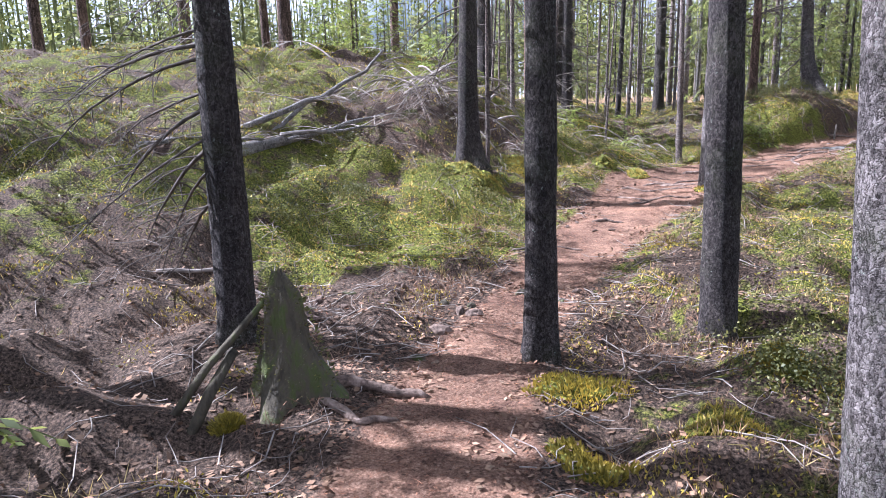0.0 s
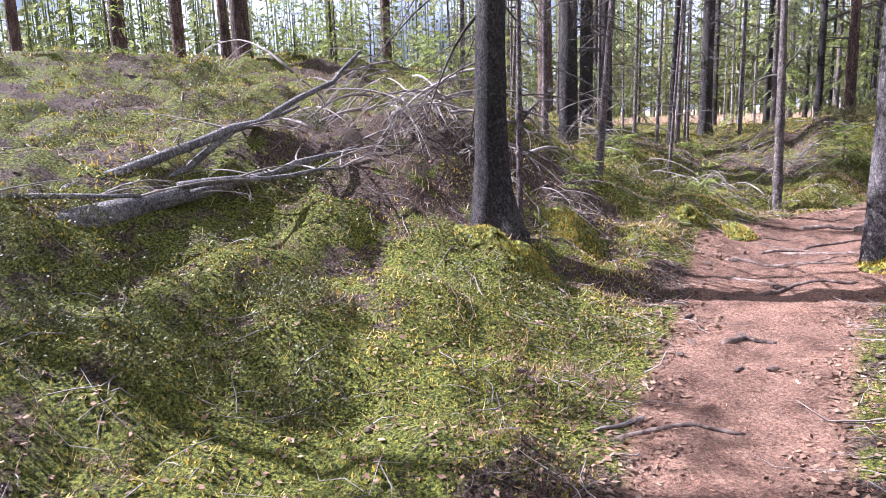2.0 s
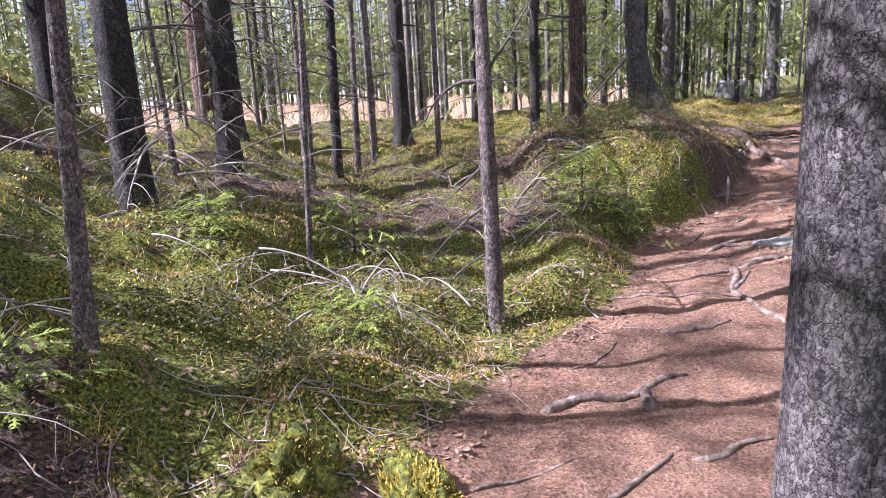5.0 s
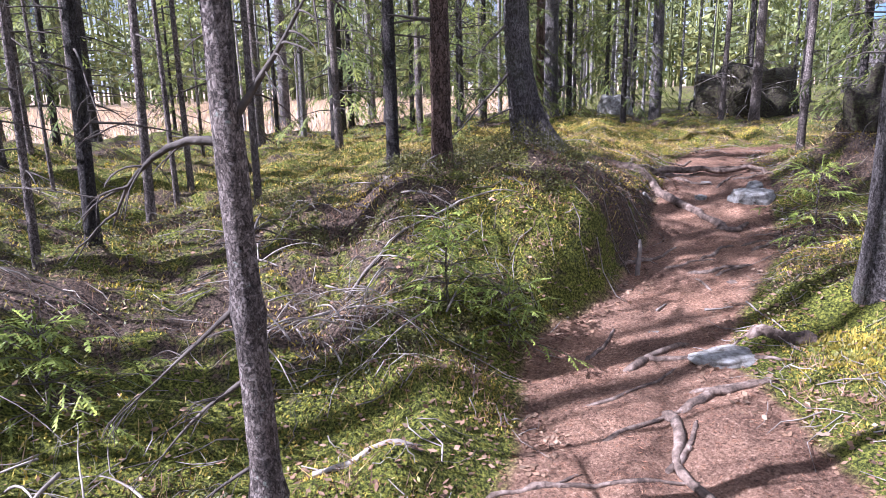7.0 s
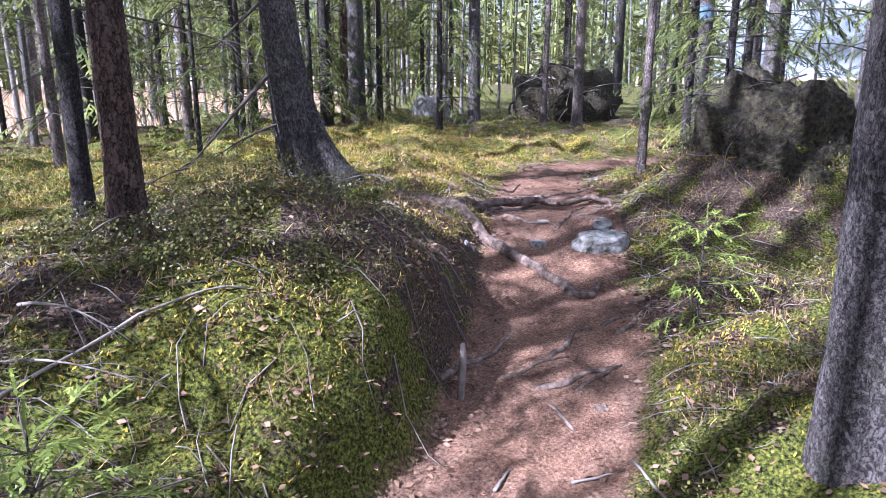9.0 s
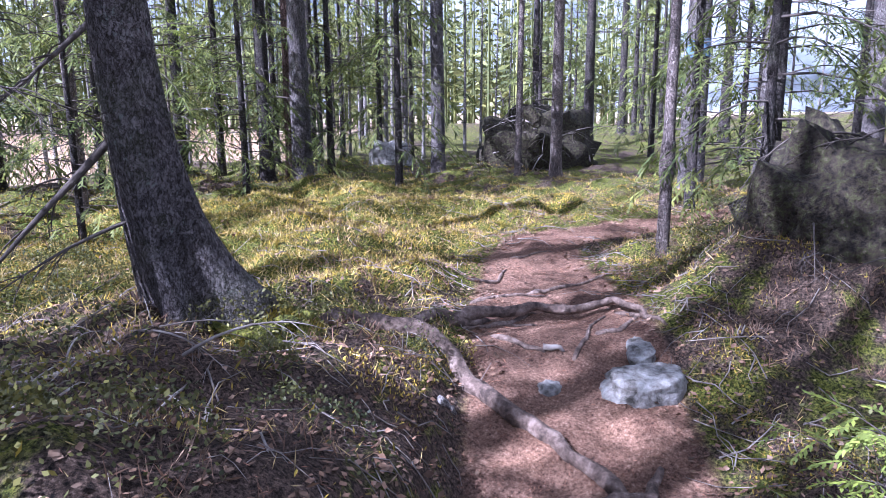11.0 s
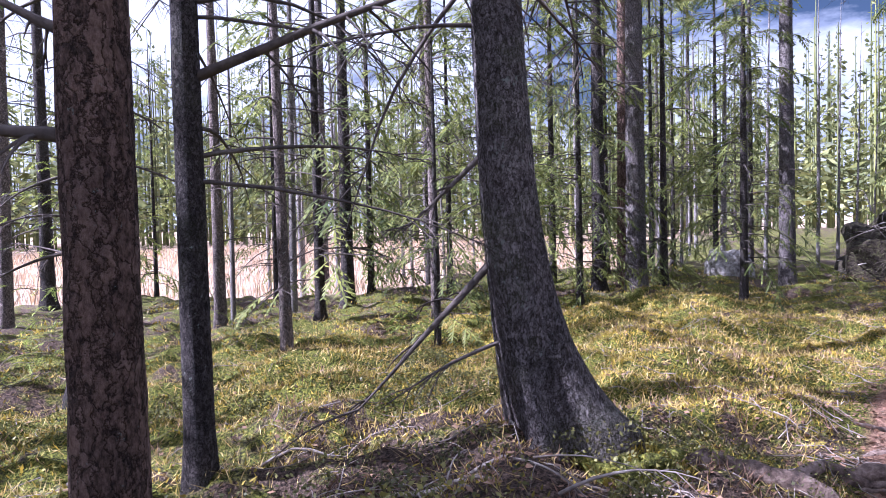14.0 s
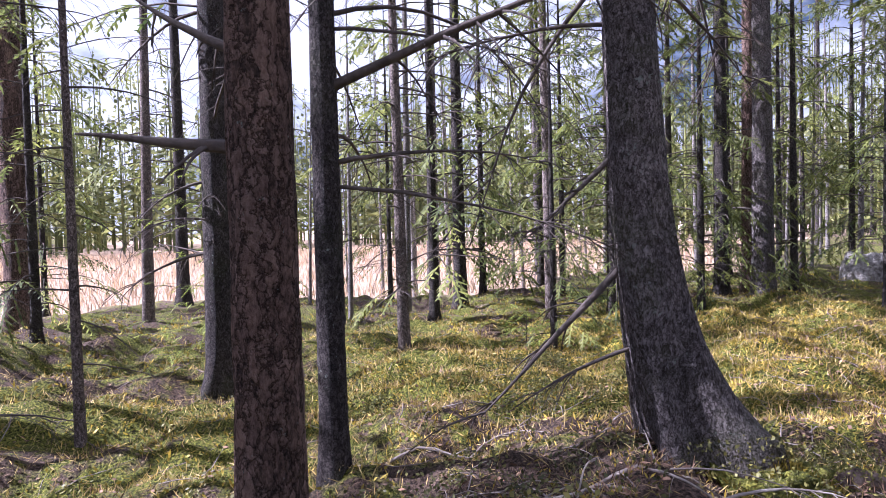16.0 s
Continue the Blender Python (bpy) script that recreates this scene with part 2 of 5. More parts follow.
def ground_material():
    mat, nt, bsdf = shader("forest_floor")
    attr = nt.nodes.new("ShaderNodeAttribute")
    attr.attribute_name = "cover"
    sep = nt.nodes.new("ShaderNodeSeparateColor")
    nt.links.new(attr.outputs["Color"], sep.inputs[0])
    fine = noise_node(nt, 62.0, 9, 0.78)
    mid = noise_node(nt, 5.5, 7, 0.7)
    big = noise_node(nt, 1.1, 5, 0.6)
    litter = ramp_node(nt, fine.outputs["Fac"], [(0.40, (0.014, 0.011, 0.009)), (0.48, (0.07, 0.048, 0.034)), (0.57, (0.16, 0.108, 0.077)), (0.68, (0.34, 0.25, 0.185))]).outputs["Color"]
    moss = ramp_node(nt, fine.outputs["Fac"], [(0.40, (0.010, 0.012, 0.004)), (0.49, (0.085, 0.095, 0.016)), (0.60, (0.30, 0.29, 0.045)), (0.68, (0.46, 0.41, 0.075))]).outputs["Color"]
    path = ramp_node(nt, fine.outputs["Fac"], [(0.36, (0.05, 0.028, 0.02)), (0.45, (0.19, 0.108, 0.07)), (0.55, (0.31, 0.182, 0.12)), (0.66, (0.53, 0.36, 0.255))]).outputs["Color"]
    bog = ramp_node(nt, mid.outputs["Fac"], [(0.3, (0.36, 0.245, 0.165)), (0.7, (0.56, 0.43, 0.31))]).outputs["Color"]
    less = nt.nodes.new("ShaderNodeMath")
    less.operation = "MULTIPLY_ADD"
    less.inputs[1].default_value = -0.3
    nt.links.new(sep.outputs[2], less.inputs[0])
    nt.links.new(mid.outputs["Fac"], less.inputs[2])
    patch = ramp_node(nt, less.outputs[0], [(0.40, (0, 0, 0)), (0.52, (1, 1, 1))]).outputs["Color"]
    col = mix_node(nt, patch, litter, moss)
    m = nt.nodes.new("ShaderNodeMath")
    m.operation = "MULTIPLY_ADD"
    m.inputs[1].default_value, m.inputs[2].default_value = 0.6, -0.3
    nt.links.new(mid.outputs["Fac"], m.inputs[0])
    a = nt.nodes.new("ShaderNodeMath")
    nt.links.new(sep.outputs[0], a.inputs[0])
    nt.links.new(m.outputs[0], a.inputs[1])
    edge = ramp_node(nt, a.outputs[0], [(0.35, (0, 0, 0)), (0.6, (1, 1, 1))]).outputs["Color"]
    tone = ramp_node(nt, big.outputs["Fac"], [(0.35, (0.62, 0.6, 0.6)), (0.52, (1.0, 1.0, 1.0)), (0.68, (1.25, 1.2, 1.15))]).outputs["Color"]
    path = mix_node(nt, 1.0, path, tone, "MULTIPLY")
    scuff = ramp_node(nt, mid.outputs["Fac"], [(0.36, (0.55, 0.52, 0.52)), (0.5, (1, 1, 1)), (0.68, (1.2, 1.2, 1.18))]).outputs["Color"]
    path = mix_node(nt, 1.0, path, scuff, "MULTIPLY")
    col = mix_node(nt, edge, col, path)
    col = mix_node(nt, sep.outputs[1], col, bog)
    nt.links.new(col, bsdf.inputs["Base Color"])
    bsdf.inputs["Roughness"].default_value = 0.95
    bsdf.inputs["Specular IOR Level"].default_value = 0.15
    h = nt.nodes.new("ShaderNodeMath")
    h.operation = "MULTIPLY_ADD"
    h.inputs[1].default_value = 2.0
    nt.links.new(mid.outputs["Fac"], h.inputs[0])
    nt.links.new(fine.outputs["Fac"], h.inputs[2])
    bump_node(nt, h.outputs[0], bsdf, 0.9, 0.035)
    return mat


forest_floor = ground_material()

# ---------------- terrain ----------------
TRAIL = [(0.2, -4.0, 0.55), (0.2, 0.6, 0.5), (0.45, 2.3, 0.42), (0.93, 3.6, 0.37), (1.45, 5.0, 0.52), (2.2, 6.45, 0.6), (3.1, 7.9, 0.9), (4.3, 9.0, 0.8),
         (5.45, 9.75, 0.78), (6.15, 10.85, 0.64), (6.95, 11.2, 0.52), (8.15, 11.9, 0.6), (9.75, 13.2, 0.62), (10.9, 14.2, 0.5), (11.8, 14.75, 0.42), (13.0, 14.5, 0.4), (15.0, 13.9, 0.45), (19.0, 13.6, 0.5)]


def trail_gap(x, y):
    """How far a place lies outside the trodden path's edge, in metres (negative: on the path)."""
    x, y = np.asarray(x, float), np.asarray(y, float)
    best = np.full(x.shape, 1e3)
    for (ax, ay, aw), (bx, by, bw) in zip(TRAIL, TRAIL[1:]):
        dx, dy = bx - ax, by - ay
        k = np.clip(((x - ax) * dx + (y - ay) * dy) / (dx * dx + dy * dy), 0, 1)
        best = np.minimum(best, np.hypot(x - ax - k * dx, y - ay - k * dy) - (aw + k * (bw - aw)))
    return best


def smooth(v):
    v = np.clip(v, 0, 1)
    return v * v * (3 - 2 * v)


def hill(x, y, cx, cy, sx, sy, turn=0.0):
    c, s = math.cos(turn), math.sin(turn)
    u, v = (x - cx) * c + (y - cy) * s, (y - cy) * c - (x - cx) * s
    return np.exp(-0.5 * ((u / sx) ** 2 + (v / sy) ** 2))


WAVE_SETS = {}


def waves(x, y, size, seed):
    """Soft uneven ground: a few crossed sines, about -1 to 1."""
    if (size, seed) not in WAVE_SETS:
        r = np.random.RandomState(seed)
        WAVE_SETS[size, seed] = [(math.cos(a) * f, math.sin(a) * f, p) for a, f, p in
                                 ((r.uniform(0, 6.28), r.uniform(0.6, 1.6) / size * 6.28, r.uniform(0, 6.28)) for _ in range(7))]
    out = 0 * x
    for a, b, p in WAVE_SETS[size, seed]:
        out = out + np.sin(x * a + y * b + p)
    return out / 3.5


def sunny_moss(x, y):
    """Where bright moss is thickened, partly in place of sunlight: glades, banks and the knoll."""
    return (0.9 * hill(x, y, 2.4, 9.7, 1.0, 1.2) + 0.8 * hill(x, y, 10.4, 16.4, 2.4, 1.6) + 0.9 * hill(x, y, 7.6, 9.6, 1.3, 0.8) + 0.7 * hill(x, y, 0.3, 6.3, 0.8, 0.7)
            + 0.7 * hill(x, y, -0.4, 4.6, 0.7, 0.5) + 0.7 * hill(x, y, 4.2, 10.6, 0.9, 0.5) + 0.5 * hill(x, y, 6.4, 12.4, 1.0, 0.7) + 0.5 * hill(x, y, 7.0, 16.3, 2.0, 1.0))


def bare(x, y):
    """Where leaf litter lies open between the moss."""
    return np.clip(hill(x, y, -1.4, 2.0, 1.5, 1.3) + 0.5 * hill(x, y, 1.5, 8.7, 0.7, 0.8) + 0.35 * hill(x, y, 4.6, 12.0, 1.0, 0.7)
                   + 0.5 * hill(x, y, 7.1, 13.3, 0.7, 0.4) + 0.8 * hill(x, y, 0.4, 3.6, 0.8, 0.8) + 0.6 * hill(x, y, -0.4, 8.8, 0.9, 0.9) + 0.3 * hill(x, y, 2.4, 1.6, 0.8, 1.0)
                   + 0.3 * hill(x, y, 11.3, 12.2, 0.7, 0.65) + 0.4 * hill(x, y, 7.2, 14.6, 1.3, 0.8) + 0.7 * hill(x, y, 7.2, 12.9, 1.1, 0.6) + 0.35 * hill(x, y, 9.0, 10.6, 0.9, 0.7)
                   + 0.55 * smooth((waves(x, y, 1.7, 41) + 0.35 * waves(x, y, 0.5, 42) - 0.35) / 0.35) - sunny_moss(x, y), -0.5, 1)


def bog_mask(x, y):
    edge = 23.0 + 0.12 * (x - 6) + 1.5 * waves(x, y, 14.0, 3) + 14.0 * smooth((x - 16) / 14) - 4.0 * smooth((3 - x) / 6)
    return smooth((y - edge) / 4.0) * smooth((x + 22) / 10)


def ground_height(x, y):
    x, y = np.asarray(x, float), np.asarray(y, float)
    u = 0.6 * x + 0.8 * y
    z = np.interp(u, [-6, 5, 8.2, 10.5, 12.6, 14.2, 15.0, 16.1, 18, 26], [0.0, 0.0, 0.14, 0.2, 0.26, 0.36, 0.45, 0.78, 0.8, 0.9])
    w = (y - 4.4) * 0.6 - (x + 1.3) * 0.55
    bank = np.interp(w, [-0.4, 0.0, 0.35, 0.8, 1.5, 2.1, 4.0, 6.0, 12.0], [0.0, 0.05, 0.28, 0.46, 0.82, 1.2, 1.55, 2.2, 2.5])
    bank = bank * (1 - 0.48 * smooth((x - 0.2) / 2.0) - 0.34 * smooth((x - 2.2) / 2.4)) * (1 - smooth((y - 13) / 9)) * (1 - smooth((x - 3.5) / 2.0))
    z = z + bank
    gap = trail_gap(x, y)
    mound = 0.66 * hill(x, y, 6.4, 13.35, 1.4, 1.25) + 0.42 * hill(x, y, 6.2, 12.35, 0.95, 0.62)
    z = z + mound * (0.12 + 0.88 * smooth((gap + 0.1) / 0.24)) + 0.45 * hill(x, y, 8.4, 9.4, 1.2, 0.9) + 0.13 * hill(x, y, 3.55, 7.2, 0.4, 0.4)
    z = z + 0.6 * hill(x, y, 11.45, 12.08, 0.66, 0.6) + 0.22 * hill(x, y, 10.4, 17.4, 2.2, 1.4, 0.5) + 0.25 * hill(x, y, 10.9, 10.6, 2.0, 1.2)
    off = smooth((gap + 0.15) / 0.5)
    z = z + off * (0.085 * waves(x, y, 1.0, 5) + 0.08 * waves(x, y, 3.2, 6) + 0.042 * waves(x, y, 0.42, 7)) + (1 - off) * (0.018 * waves(x, y, 0.5, 8) + 0.009 * waves(x, y, 0.24, 12) - 0.025)
    far = np.hypot(x - 6, y - 9)
    z = z + 0.5 * waves(x, y, 22.0, 9) * smooth((far - 14) / 20) * (1 - bog_mask(x, y))
    b = bog_mask(x, y)
    return z * (1 - b) + b * (0.45 + 0.03 * waves(x, y, 3.0, 11))


def spaced(lo, hi, step, far, grow=1.16):
    core = list(np.arange(lo, hi, step))
    up, v, d = [], hi, step
    while v < far:
        up.append(v)
        d *= grow
        v += d
    down, v, d = [], lo, step
    while v > -far:
        d *= grow
        v -= d
        down.append(v)
    return np.array(down[::-1] + core + up)


def mesh_from(name, verts, faces, mat, smooth_shade=True):
    me = bpy.data.meshes.new(name)
    me.from_pydata([tuple(v) for v in verts], [], faces)
    if smooth_shade:
        me.polygons.foreach_set("use_smooth", [True] * len(me.polygons))
    if mat:
        me.materials.append(mat)
    return me


gx, gy = spaced(-4.5, 13.5, 0.085, 400.0), spaced(0.0, 19.5, 0.085, 400.0)
GX, GY = np.meshgrid(gx, gy)
GZ = ground_height(GX, GY)
nx, ny = len(gx), len(gy)


def gz(x, y):
    """The ground's height at one place, read off the sheet."""
    i, j = min(max(int(np.searchsorted(gx, x)) - 1, 0), nx - 2), min(max(int(np.searchsorted(gy, y)) - 1, 0), ny - 2)
    a, b = (x - gx[i]) / (gx[i + 1] - gx[i]), (y - gy[j]) / (gy[j + 1] - gy[j])
    return float((GZ[j, i] * (1 - a) + GZ[j, i + 1] * a) * (1 - b) + (GZ[j + 1, i] * (1 - a) + GZ[j + 1, i + 1] * a) * b)


idx = np.arange(nx * ny).reshape(ny, nx)
quads = np.stack([idx[:-1, :-1], idx[:-1, 1:], idx[1:, 1:], idx[1:, :-1]], -1).reshape(-1, 4)
me = bpy.data.meshes.new("ground")
me.vertices.add(nx * ny)
me.vertices.foreach_set("co", np.stack([GX, GY, GZ], -1).astype(np.float32).ravel())
me.loops.add(quads.size)
me.loops.foreach_set("vertex_index", quads.ravel().astype(np.int32))
me.polygons.add(len(quads))
me.polygons.foreach_set("loop_start", np.arange(0, quads.size, 4, dtype=np.int32))
me.polygons.foreach_set("use_smooth", np.ones(len(quads), bool))
me.update()
cover = me.color_attributes.new("cover", "FLOAT_COLOR", "POINT")
on_path = 1 - smooth((trail_gap(GX, GY) + 0.3) / 0.42)
cover.data.foreach_set("color", np.stack([on_path, bog_mask(GX, GY), bare(GX, GY), 0 * GX + 1], -1).astype(np.float32).ravel())
me.materials.append(forest_floor)
ground = tagged(new("ground", me), "uneven forest floor of moss, litter and a trodden needle path", "ground", kind="structure")


# ---------------- growing tools ----------------
class Buf:
    """Collects tubes and leaf triangles for one mesh."""

    def __init__(self):
        self.v, self.f = [], []

    def tube(self, pts, radii, n=6, rough=0.0, rng=None, cap=True):
        pts = [Vector(p) for p in pts]
        base = len(self.v)
        side = None
        for i, (p, r) in enumerate(zip(pts, radii)):
            d = (pts[min(i + 1, len(pts) - 1)] - pts[max(i - 1, 0)]).normalized()
            if side is None:
                side = d.orthogonal().normalized()
            side = (side - d * side.dot(d)).normalized()
            up = d.cross(side)
            for k in range(n):
                a = 6.28318 * k / n
                rr = r * (1 + (rng.uniform(-rough, rough) if rough else 0))
                self.v.append(p + (side * math.cos(a) + up * math.sin(a)) * rr)
        for i in range(len(pts) - 1):
            for k in range(n):
                a, b = base + i * n + k, base + i * n + (k + 1) % n
                self.f.append((a, b, b + n, a + n))
        if cap:
            self.f.append(tuple(base + k for k in range(n))[::-1])
            e = base + (len(pts) - 1) * n
            self.f.append(tuple(e + k for k in range(n)))

    def tri(self, a, b, c):
        i = len(self.v)
        self.v += [a, b, c]
        self.f.append((i, i + 1, i + 2))

    def leaf(self, p, d, s, length, width):
        """A small pointed leaf: two triangles on the axis d, spread along s."""
        i = len(self.v)
        m = p + d * (length * 0.45)
        self.v += [p, m + s * (width / 2), p + d * length, m - s * (width / 2)]
        self.f.append((i, i + 1, i + 2, i + 3))

    def mesh(self, name, mat, smooth_shade=True):
        return mesh_from(name, self.v, self.f, mat, smooth_shade)


def part(name, me, parent, label="", place=None):
    ob = new(name, me)
    ob.parent = parent
    if place is not None:
        ob.matrix_basis = place
    if label:
        ob["label"] = label
    return ob


def thing(name, x, y, z, label, category, group="", turn=0.0):
    ob = new(name)
    ob.empty_display_size = 0.2
    ob.matrix_basis = pose(x, y, z, 0, 0, turn)
    return tagged(ob, label, category, group)


def trunk_line(height, lean=(0, 0), bend=(0, 0), bend_h=0.6):
    """Points up a trunk's axis: a straight lean, and a sideways sweep of the foot that dies out with height."""
    hs = list(np.arange(-0.2, 1.2, 0.07)) + list(np.arange(1.2, 4.6, 0.2)) + list(np.arange(4.6, height, 1.2)) + [height]
    return [(h, Vector((lean[0] * h + bend[0] * (math.exp(-max(h, 0) / bend_h) - 1) * 1.0, lean[1] * h + bend[1] * (math.exp(-max(h, 0) / bend_h) - 1), h))) for h in hs]


def trunk_mesh(name, mat, height, r, seed, lean=(0, 0), bend=(0, 0), bend_h=0.6, flare=0.9, lobes=4, n=26, flare_h=0.16, lump=0.045, flare_dir=None, knots=()):
    buf = Buf()
    line = trunk_line(height, lean, bend, bend_h)[:: 1 if n > 12 else 3] + trunk_line(height, lean, bend, bend_h)[-1:]
    ph = seed * 1.7
    for h, p in line:
        rr = r * max(0.06, 1 - 0.92 * max(h, 0) / height)
        for k in range(n):
            a = 6.28318 * k / n
            f = flare * math.exp(-max(h + 0.02, 0) / flare_h) * (0.55 + 0.45 * math.cos(lobes * a + ph) + 0.25 * math.cos(2 * a + ph * 2))
            if flare_dir is not None:
                f += flare * 1.5 * math.exp(-max(h, 0) / (flare_h * 1.7)) * max(0, math.cos(a - flare_dir)) ** 3
            b = noise.noise(Vector((math.cos(a) * 3 + seed, math.sin(a) * 3, h * 2.2))) * lump * 1.6 + noise.noise(Vector((math.cos(a) * 9, math.sin(a) * 9 + seed, h * 11))) * lump
            for kh, ka in knots:
                b += ka * math.exp(-((h - kh) / 0.07) ** 2) * (0.7 + 0.9 * noise.noise(Vector((math.cos(a) * 5, math.sin(a) * 5, h * 20 + seed))))
            q = rr * (1 + f + b)
            buf.v.append(Vector((p.x + math.cos(a) * q, p.y + math.sin(a) * q, p.z)))
    for i in range(len(line) - 1):
        for k in range(n):
            a, b = i * n + k, i * n + (k + 1) % n
            buf.f.append((a, b, b + n, a + n))
    buf.f.append(tuple((len(line) - 1) * n + k for k in range(n)))
    return buf.mesh(name, mat)


def at_height(line, h):
    for (h0, p0), (h1, p1) in zip(line, line[1:]):
        if h <= h1:
            return p0.lerp(p1, (h - h0) / (h1 - h0))
    return line[-1][1]


def limb_points(p, az, length, rise, sag, rng, steps=8, wobble=0.06):
    d = Vector((math.cos(az) * math.cos(rise), math.sin(az) * math.cos(rise), math.sin(rise)))
    pts, step = [p.copy()], length / steps
    for i in range(steps):
        d = (d + Vector((rng.uniform(-wobble, wobble), rng.uniform(-wobble, wobble), -sag / steps + rng.uniform(-wobble, wobble)))).normalized()
        pts.append(pts[-1] + d * step)
    return pts


def dead_limb(buf, p, az, length, rise, sag, rng, r=0.013, twigs=7, droop=0.8):
    """A bare drooping spruce branch with hanging side twigs."""
    pts = limb_points(p, az, length, rise, sag, rng)
    buf.tube(pts, [r * (1 - 0.85 * i / 8) for i in range(9)], 5)
    for _ in range(twigs):
        k = rng.uniform(0.2, 1.0) * 8
        i = min(int(k), 7)
        q = pts[i].lerp(pts[i + 1], k - i)
        ta = az + rng.choice((-1, 1)) * rng.uniform(0.5, 1.2)
        tl = length * rng.uniform(0.16, 0.42)
        tp = limb_points(q, ta, tl, rng.uniform(-0.5, 0.3), droop, rng, 5, 0.14)
        buf.tube(tp, [0.32 * r * (1 - 0.75 * j / 5) for j in range(6)], 3, cap=False)
        if rng.random() < 0.6:
            tq = limb_points(tp[3], ta + rng.uniform(-1, 1), tl * 0.5, -0.4, droop, rng, 3, 0.16)
            buf.tube(tq, [0.2 * r, 0.17 * r, 0.13 * r, 0.06 * r], 3, cap=False)
    return pts


def spray(leaf, p, d, rng, length=0.3, pairs=5, width=0.022, droop=0.25):
    """A flat feathery shoot: pairs of needled side twigs on a drooping axis."""
    s = d.cross(Vector((0, 0, 1)))
    s = s.normalized() if s.length > 1e-3 else Vector((1, 0, 0))
    s = (s + Vector((0, 0, rng.uniform(-0.5, 0.5)))).normalized()
    q = p
    for k in range(pairs):
        d2 = (d + Vector((0, 0, -droop * k / pairs))).normalized()
        n = q + d2 * (length / pairs)
        leaf.leaf(q, d2, s, length / pairs * 1.5, width)
        l = length * 0.42 * (1 - 0.75 * k / pairs) * rng.uniform(0.7, 1.2)
        for sg in (-1, 1):
            w = (d2 * 0.75 + s * sg * 0.8 + Vector((0, 0, rng.uniform(-0.35, 0.1)))).normalized()
            leaf.leaf(n, w, w.cross(Vector((0.3, 0.2, 1))).normalized(), l, width)
        q = n


def live_limb(wood, leaf, p, az, length, rise, sag, rng, r=0.012, shoots=10, size=0.3, width=0.022, from_k=0.25, pairs=5):
    pts = limb_points(p, az, length, rise, sag, rng)
    wood.tube(pts[::2], [r * (1 - 0.85 * i / 8) for i in range(0, 9, 2)], 3, cap=False)
    for j in range(shoots):
        k = (from_k + (1 - from_k) * j / max(shoots - 1, 1)) * 7.95
        i = int(k)
        q = pts[i].lerp(pts[i + 1], k - i)
        d = (pts[i + 1] - pts[i]).normalized()
        sg = 1 if j % 2 else -1
        side = Vector((-math.sin(az), math.cos(az), 0)) * sg
        w = (d * rng.uniform(0.5, 1.0) + side * rng.uniform(0.4, 0.9) + Vector((0, 0, rng.uniform(-0.7, 0.05)))).normalized()
        spray(leaf, q, w, rng, size * rng.uniform(0.7, 1.25) * (1.15 - 0.5 * k / 8), pairs, width, 0.5)
    spray(leaf, pts[-2], (pts[-1] - pts[-3]).normalized(), rng, size, pairs, width, 0.3)

# ---------------- trees ----------------
def limbs_of(line, r, height, seed, dead=(0.8, 5.0, 14, 1.1), live=(5.0, 30, 1.6), size=0.34, width=0.03, shoots=9, keep_clear=None, azimuths=None, rise=0.1, own=(), twigs=9, pairs=5):
    """Meshes for a spruce's bare limbs and green crown, in the tree's own space."""
    rng = random.Random(seed)
    bare, wood, leaf = [], Buf(), Buf()
    for h, az, length, lift, sag, thick in own:
        bare.append(Buf())
        dead_limb(bare[-1], at_height(line, h), az, length, lift, sag, rng, r=thick, twigs=8)
    h0, h1, count, reach = dead
    for i in range(count):
        h = h0 + (h1 - h0) * (i + rng.random()) / count
        az = rng.choice(azimuths) + rng.uniform(-0.35, 0.35) if azimuths else rng.uniform(0, 6.283)
        length = reach * rng.uniform(0.55, 1.2)
        p = at_height(line, h)
        if keep_clear and h < 3.2:
            tip = keep_clear @ (p + Vector((math.cos(az), math.sin(az), 0)) * length)
            if float(trail_gap(tip.x, tip.y)) < 0.25:
                continue
        bare.append(Buf())
        dead_limb(bare[-1], p, az, length, rise + rng.uniform(-0.3, 0.3), rng.uniform(0.3, 1.0), rng, r=min(0.016, 0.004 + r * 0.1) * rng.uniform(0.6, 1.2), twigs=twigs)
    l0, count, reach = live
    for i in range(count):
        k = (i + rng.random()) / count
        h = l0 + (height - 0.6 - l0) * k
        live_limb(wood, leaf, at_height(line, h), rng.uniform(0, 6.283), reach * (1.05 - 0.85 * k) * rng.uniform(0.75, 1.15), 0.15 + 0.5 * k, 0.9, rng, r=0.014, shoots=shoots, size=size, width=width, pairs=pairs)
    return bare, wood, leaf


